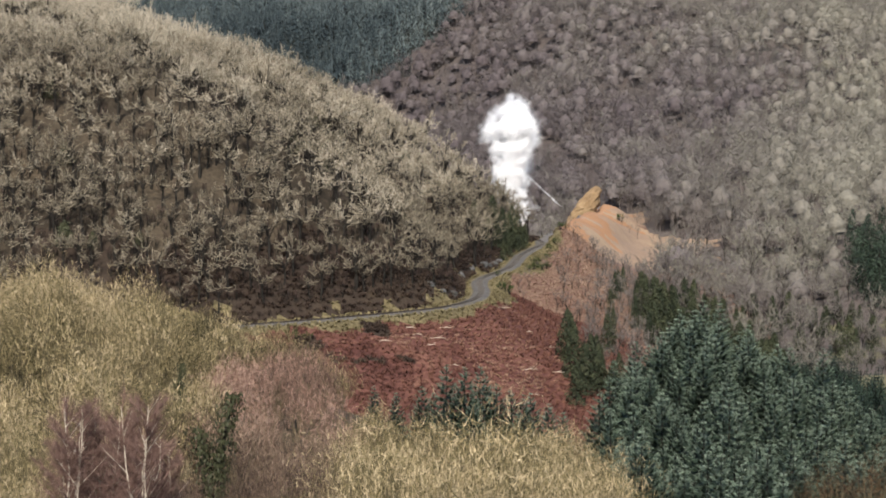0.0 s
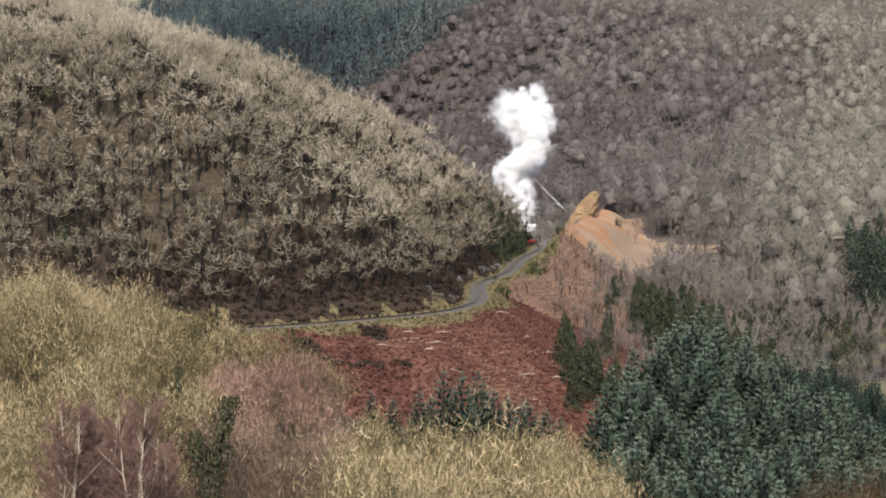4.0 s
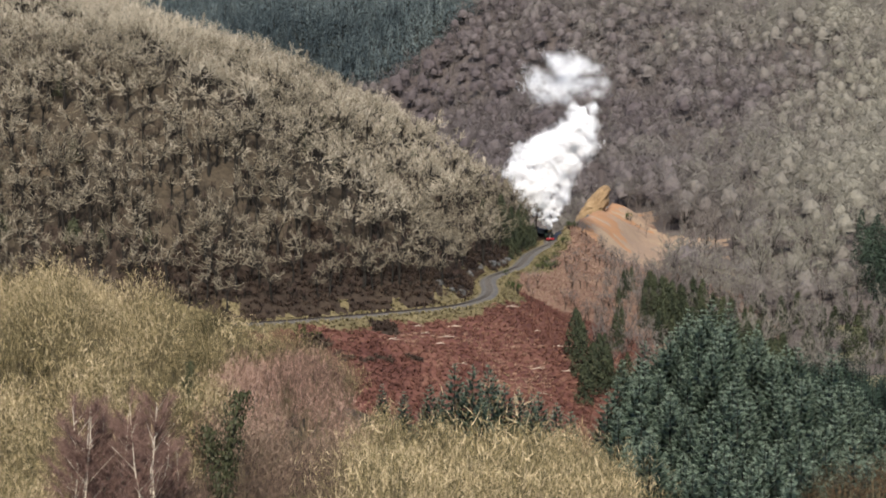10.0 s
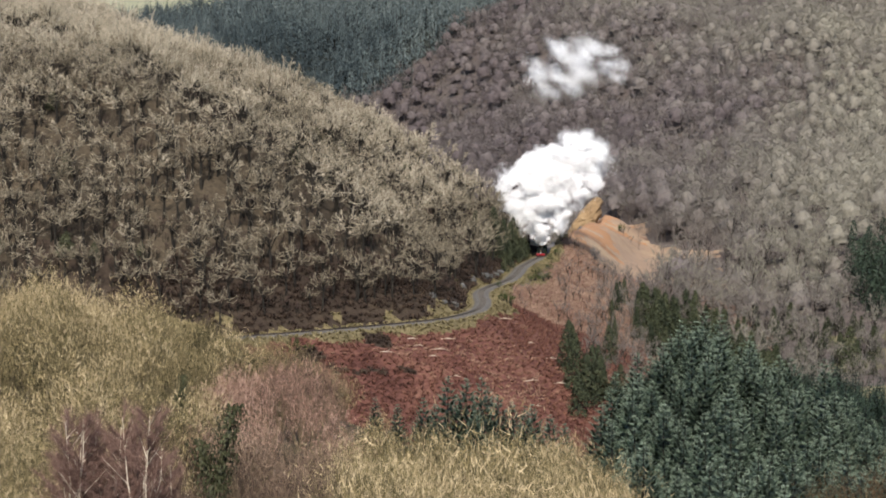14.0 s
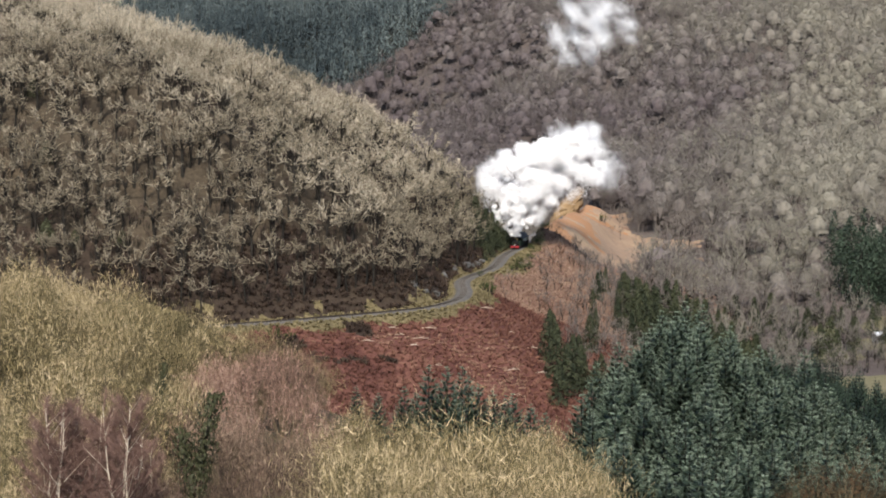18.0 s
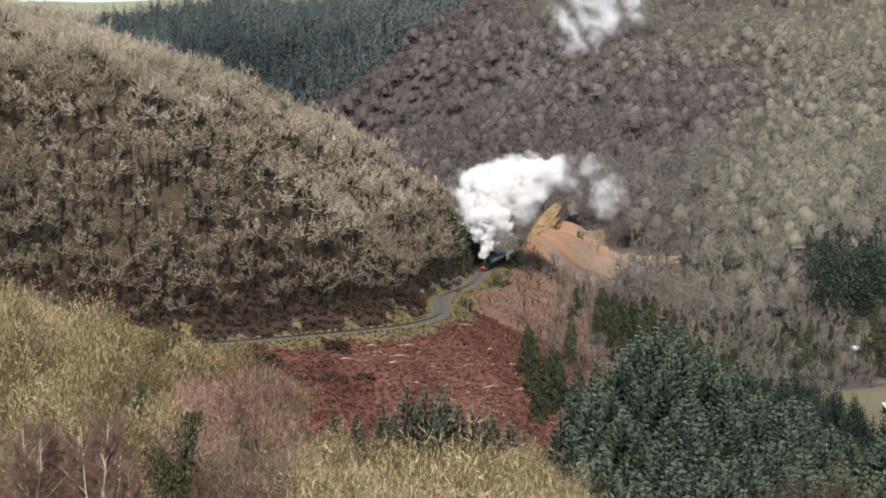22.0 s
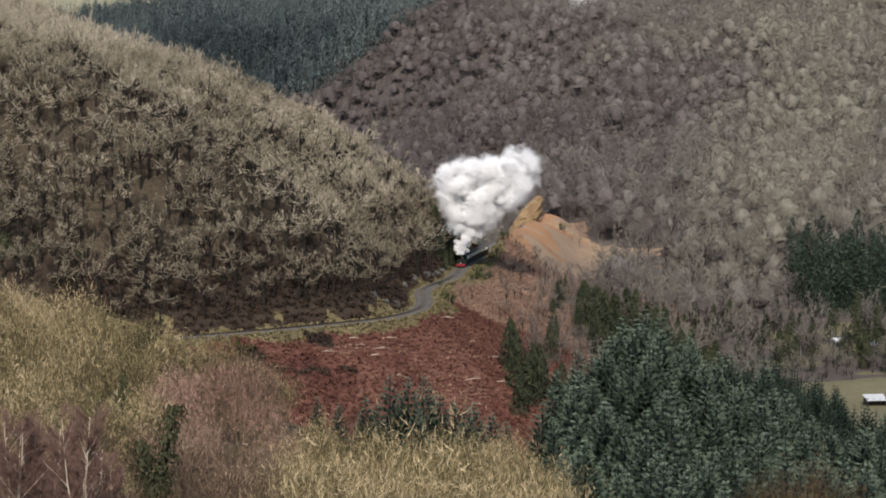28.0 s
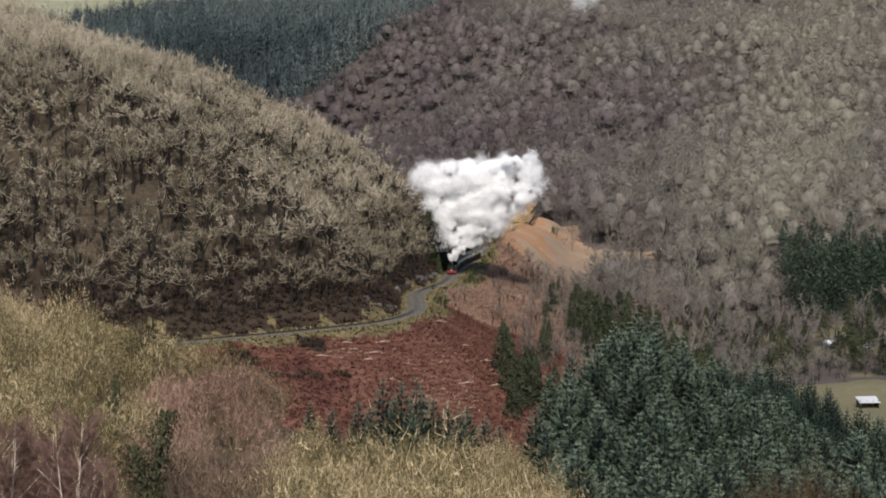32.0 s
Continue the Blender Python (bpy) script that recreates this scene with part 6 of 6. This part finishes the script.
def motions():
    # train
    times = [0, 1.5, 3, 4.5, 6, 7.5, 9, 11, 13, 15, 17, 18.5, 20, 21.5, 23, 24.5, 26, 28, 30, 32]
    rows = []
    for t in times:
        s = front_at(t)
        xa, ya, xb, yb, h = on_line(s, s + 6.9)
        rows.append((t, pose(xa, ya, 0.0, 0, 0, h)))
    walk(engine, rows)
    for k, c in enumerate(coaches):
        rows = []
        for t in times:
            s = front_at(t) + 7.4 + k * 10.5
            xa, ya, xb, yb, h = on_line(s + 1.6, s + 8.2)
            rows.append((t, pose((xa + xb) / 2, (ya + yb) / 2, 0.0, 0, 0, h)))
        walk(c, rows)
    # dense steam: puffs climb the plume's skin and sink back through its heart
    rs = np.random.RandomState(77)
    meshes = [puff_mesh(i) for i in range(8)]
    plume = tagged(new("steam_plume"), "thick white steam billowing from the engine's chimney", "steam")
    grades = [(0.62, 0.0, 0.24, 84), (0.8, 0.03, 1.0, 84), (1.2, 0.10, 0.95, 70), (1.7, 0.2, 0.90, 92), (2.3, 0.28, 0.82, 66)]
    for grade, low, high, count in grades:
        for i in range(count):
            size = grade * (0.85 + 0.3 * rs.rand())
            ob = new("puff", meshes[rs.randint(8)])
            ob.parent = plume
            ob.scale = (size * 1.05, size * 1.05, size * 0.92)
            period = 12.0 * (high - low) + 2.0
            start, side, back, turn0 = rs.rand(), rs.rand() * 2 - 1, rs.rand() * 6.283, 30 * rs.randn()
            rows = []
            for t in np.arange(0, 32.01, 1.0):
                ph = (t / period + start) % 1.0
                if ph < 0.82:
                    u, out = low + (high - low) * ph / 0.82, 1.0
                else:
                    u, out = high - (high - low) * (ph - 0.82) / 0.18, 0.15
                z, xl, xr, ya = plume_state(t, u)
                half = (xr - xl) / 2
                room = max(0.0, half - size * 0.72)
                w = side * out * 0.6 + 0.4 * out * math.sin(1.7 * back + 0.12 * t) * abs(side)
                w = max(-1.0, min(1.0, 1.25 * w))
                deep = min(half, 5.0) * 0.6 * math.sin(back + 0.05 * t) * math.sqrt(max(0.1, 1 - w * w))
                rows.append((t, pose((xl + xr) / 2 + w * room, ya + deep, z, 0, 10 * math.sin(0.3 * t + back), turn0 + 12 * math.sin(0.2 * t))))
            walk(ob, rows)
    # ragged shreds that ride on the plume's skin
    fringe = [mist_mesh(40 + i, 600, 12, 0.22, 0.045) for i in range(5)]
    for i in range(80):
        size = 1.2 + 1.6 * rs.rand()
        ob = tagged(new("shred", fringe[i % 5]), kind="stuff")
        ob.parent = plume
        ob.scale = (size,) * 3
        start, side = rs.rand(), (1 if i % 2 else -1) * (0.75 + 0.35 * rs.rand())
        rows = []
        for t in np.arange(0, 32.01, 1.0):
            ph = (t / 11.0 + start) % 1.0
            u, out = (0.12 + 0.92 * ph / 0.85, 1.0) if ph < 0.85 else (1.04 - 0.92 * (ph - 0.85) / 0.15, 0.1)
            z, xl, xr, ya = plume_state(t, min(1, u))
            rows.append((t, pose((xl + xr) / 2 + side * out * max(0, (xr - xl) / 2 - 0.25 * size), ya - 0.5, z + max(0, u - 1) * 8, 0, 8 * t, 40 * i)))
        walk(ob, rows)
    # steam that has torn away and thins out
    old = tagged(new("drifting_steam"), "thin torn steam drifting up the valley side", "steam")
    wm = [mist_mesh(20 + i, 1500, 20, 0.24, 0.030) for i in range(6)]
    ot = [0.0, 3.0, 6.0, 9.0, 12.0, 14.0, 17.0, 19.0, 21.0, 23.0, 25.0]
    ox = [22.2, 19.7, 25.6, 30.0, 34.1, 35.6, 42.5, 45.6, 49.1, 51.6, 55.0]
    oz = [32.5, 36.4, 43.0, 45.4, 50.5, 53.9, 58.6, 63.9, 65.6, 74.4, 82.3]
    orx = [4.7, 5.6, 9.7, 10.0, 11.4, 12.5, 11.2, 9.9, 9.2, 10.3, 11.7]
    orz = [5.0, 4.9, 6.8, 6.6, 6.2, 6.9, 7.3, 7.2, 7.4, 7.4, 7.3]
    for i in range(38):
        ob = tagged(new("wisp", wm[i % 6]), kind="stuff")
        ob.parent = old
        ob.scale = (2.2 + 2.4 * rs.rand(), 2.0, 1.3 + 1.5 * rs.rand())
        ang, far_out = rs.rand() * 6.283, math.sqrt(rs.rand())
        tail = i % 6 == 0
        rows = []
        for t in np.arange(0, 32.01, 2.0):
            a = ang + 0.05 * t
            spread = 0.8 + 0.015 * t
            x = np.interp(t, ot, ox) + math.cos(a) * far_out * np.interp(t, ot, orx) * spread
            z = np.interp(t, ot, oz) + math.sin(a) * far_out * np.interp(t, ot, orz) * spread + 0.15 * np.interp(t, ot, orx) * math.cos(a)
            if tail:
                x, z = x + 0.3 * np.interp(t, ot, orx), z - 0.8 * np.interp(t, ot, orz)
            rows.append((t, pose(x, np.interp(t, FRONT_T, FRONT_Y) + 2 + 3 * math.sin(3 * ang), z, 0, 20 * math.sin(ang) + 2 * t, 20 * math.sin(2 * ang))))
        walk(ob, rows)
    # a thin streak left beside the column, soon drawn into it
    for i in range(4):
        ob = tagged(new("wisp", wm[i]), kind="stuff")
        ob.parent = old
        ob.scale = (2.6, 0.5, 0.32)
        k = i / 3
        walk(ob, [(0, pose(26 + 7.6 * k, 496, 17.2 - 7 * k, 0, 40, 0)), (4, pose(28 + 7 * k, 488, 18 - 7 * k, 0, 44, 0)), (7, pose(30 + 5 * k, 476, 20 - 6 * k, 0, 48, 0)),
                  (10, pose(29 + k, 460, 22 - 2 * k, 0, 50, 0)), (20, pose(23 + k, 440, 18, 0, 60, 0)), (32, pose(19 + k, 416, 18, 0, 70, 0))])
    thin = [mist_mesh(30 + i, 1700, 8, 0.12, 0.017) for i in range(6)]
    at = [0, 6, 9, 13, 16.5, 19, 23, 25, 27.5, 29.5, 32]
    ax = [20.5, 26.0, 29.4, 37.4, 41.5, 45.0, 46.5, 45.0, 32.0, 24.0, 21.0]
    az = [20.0, 24.0, 25.7, 27.2, 22.0, 20.0, 18.8, 20.0, 20.0, 19.0, 18.0]
    ar = [2.0, 2.5, 3.0, 3.7, 5.4, 7.0, 8.0, 8.0, 4.5, 2.5, 2.0]
    for i in range(26):
        ob = tagged(new("wisp", thin[(i + 1) % 6]), kind="stuff")
        ob.parent = old
        ob.scale = (1.8 + 1.6 * rs.rand(),) * 3
        a = 2.6 - 3.4 * rs.rand()
        near_in = 0.7 + 0.5 * rs.rand()
        off = rs.randn(2) * 1.6
        rows = []
        for t in np.arange(0, 32.01, 2.0):
            r = np.interp(t, at, ar)
            rows.append((t, pose(np.interp(t, at, ax) + math.cos(a) * r * near_in + off[0], np.interp(t, FRONT_T, FRONT_Y) + 9, np.interp(t, at, az) + math.sin(a) * r * near_in + off[1], 0, 4 * t, 40 * i)))
        walk(ob, rows)


motions()
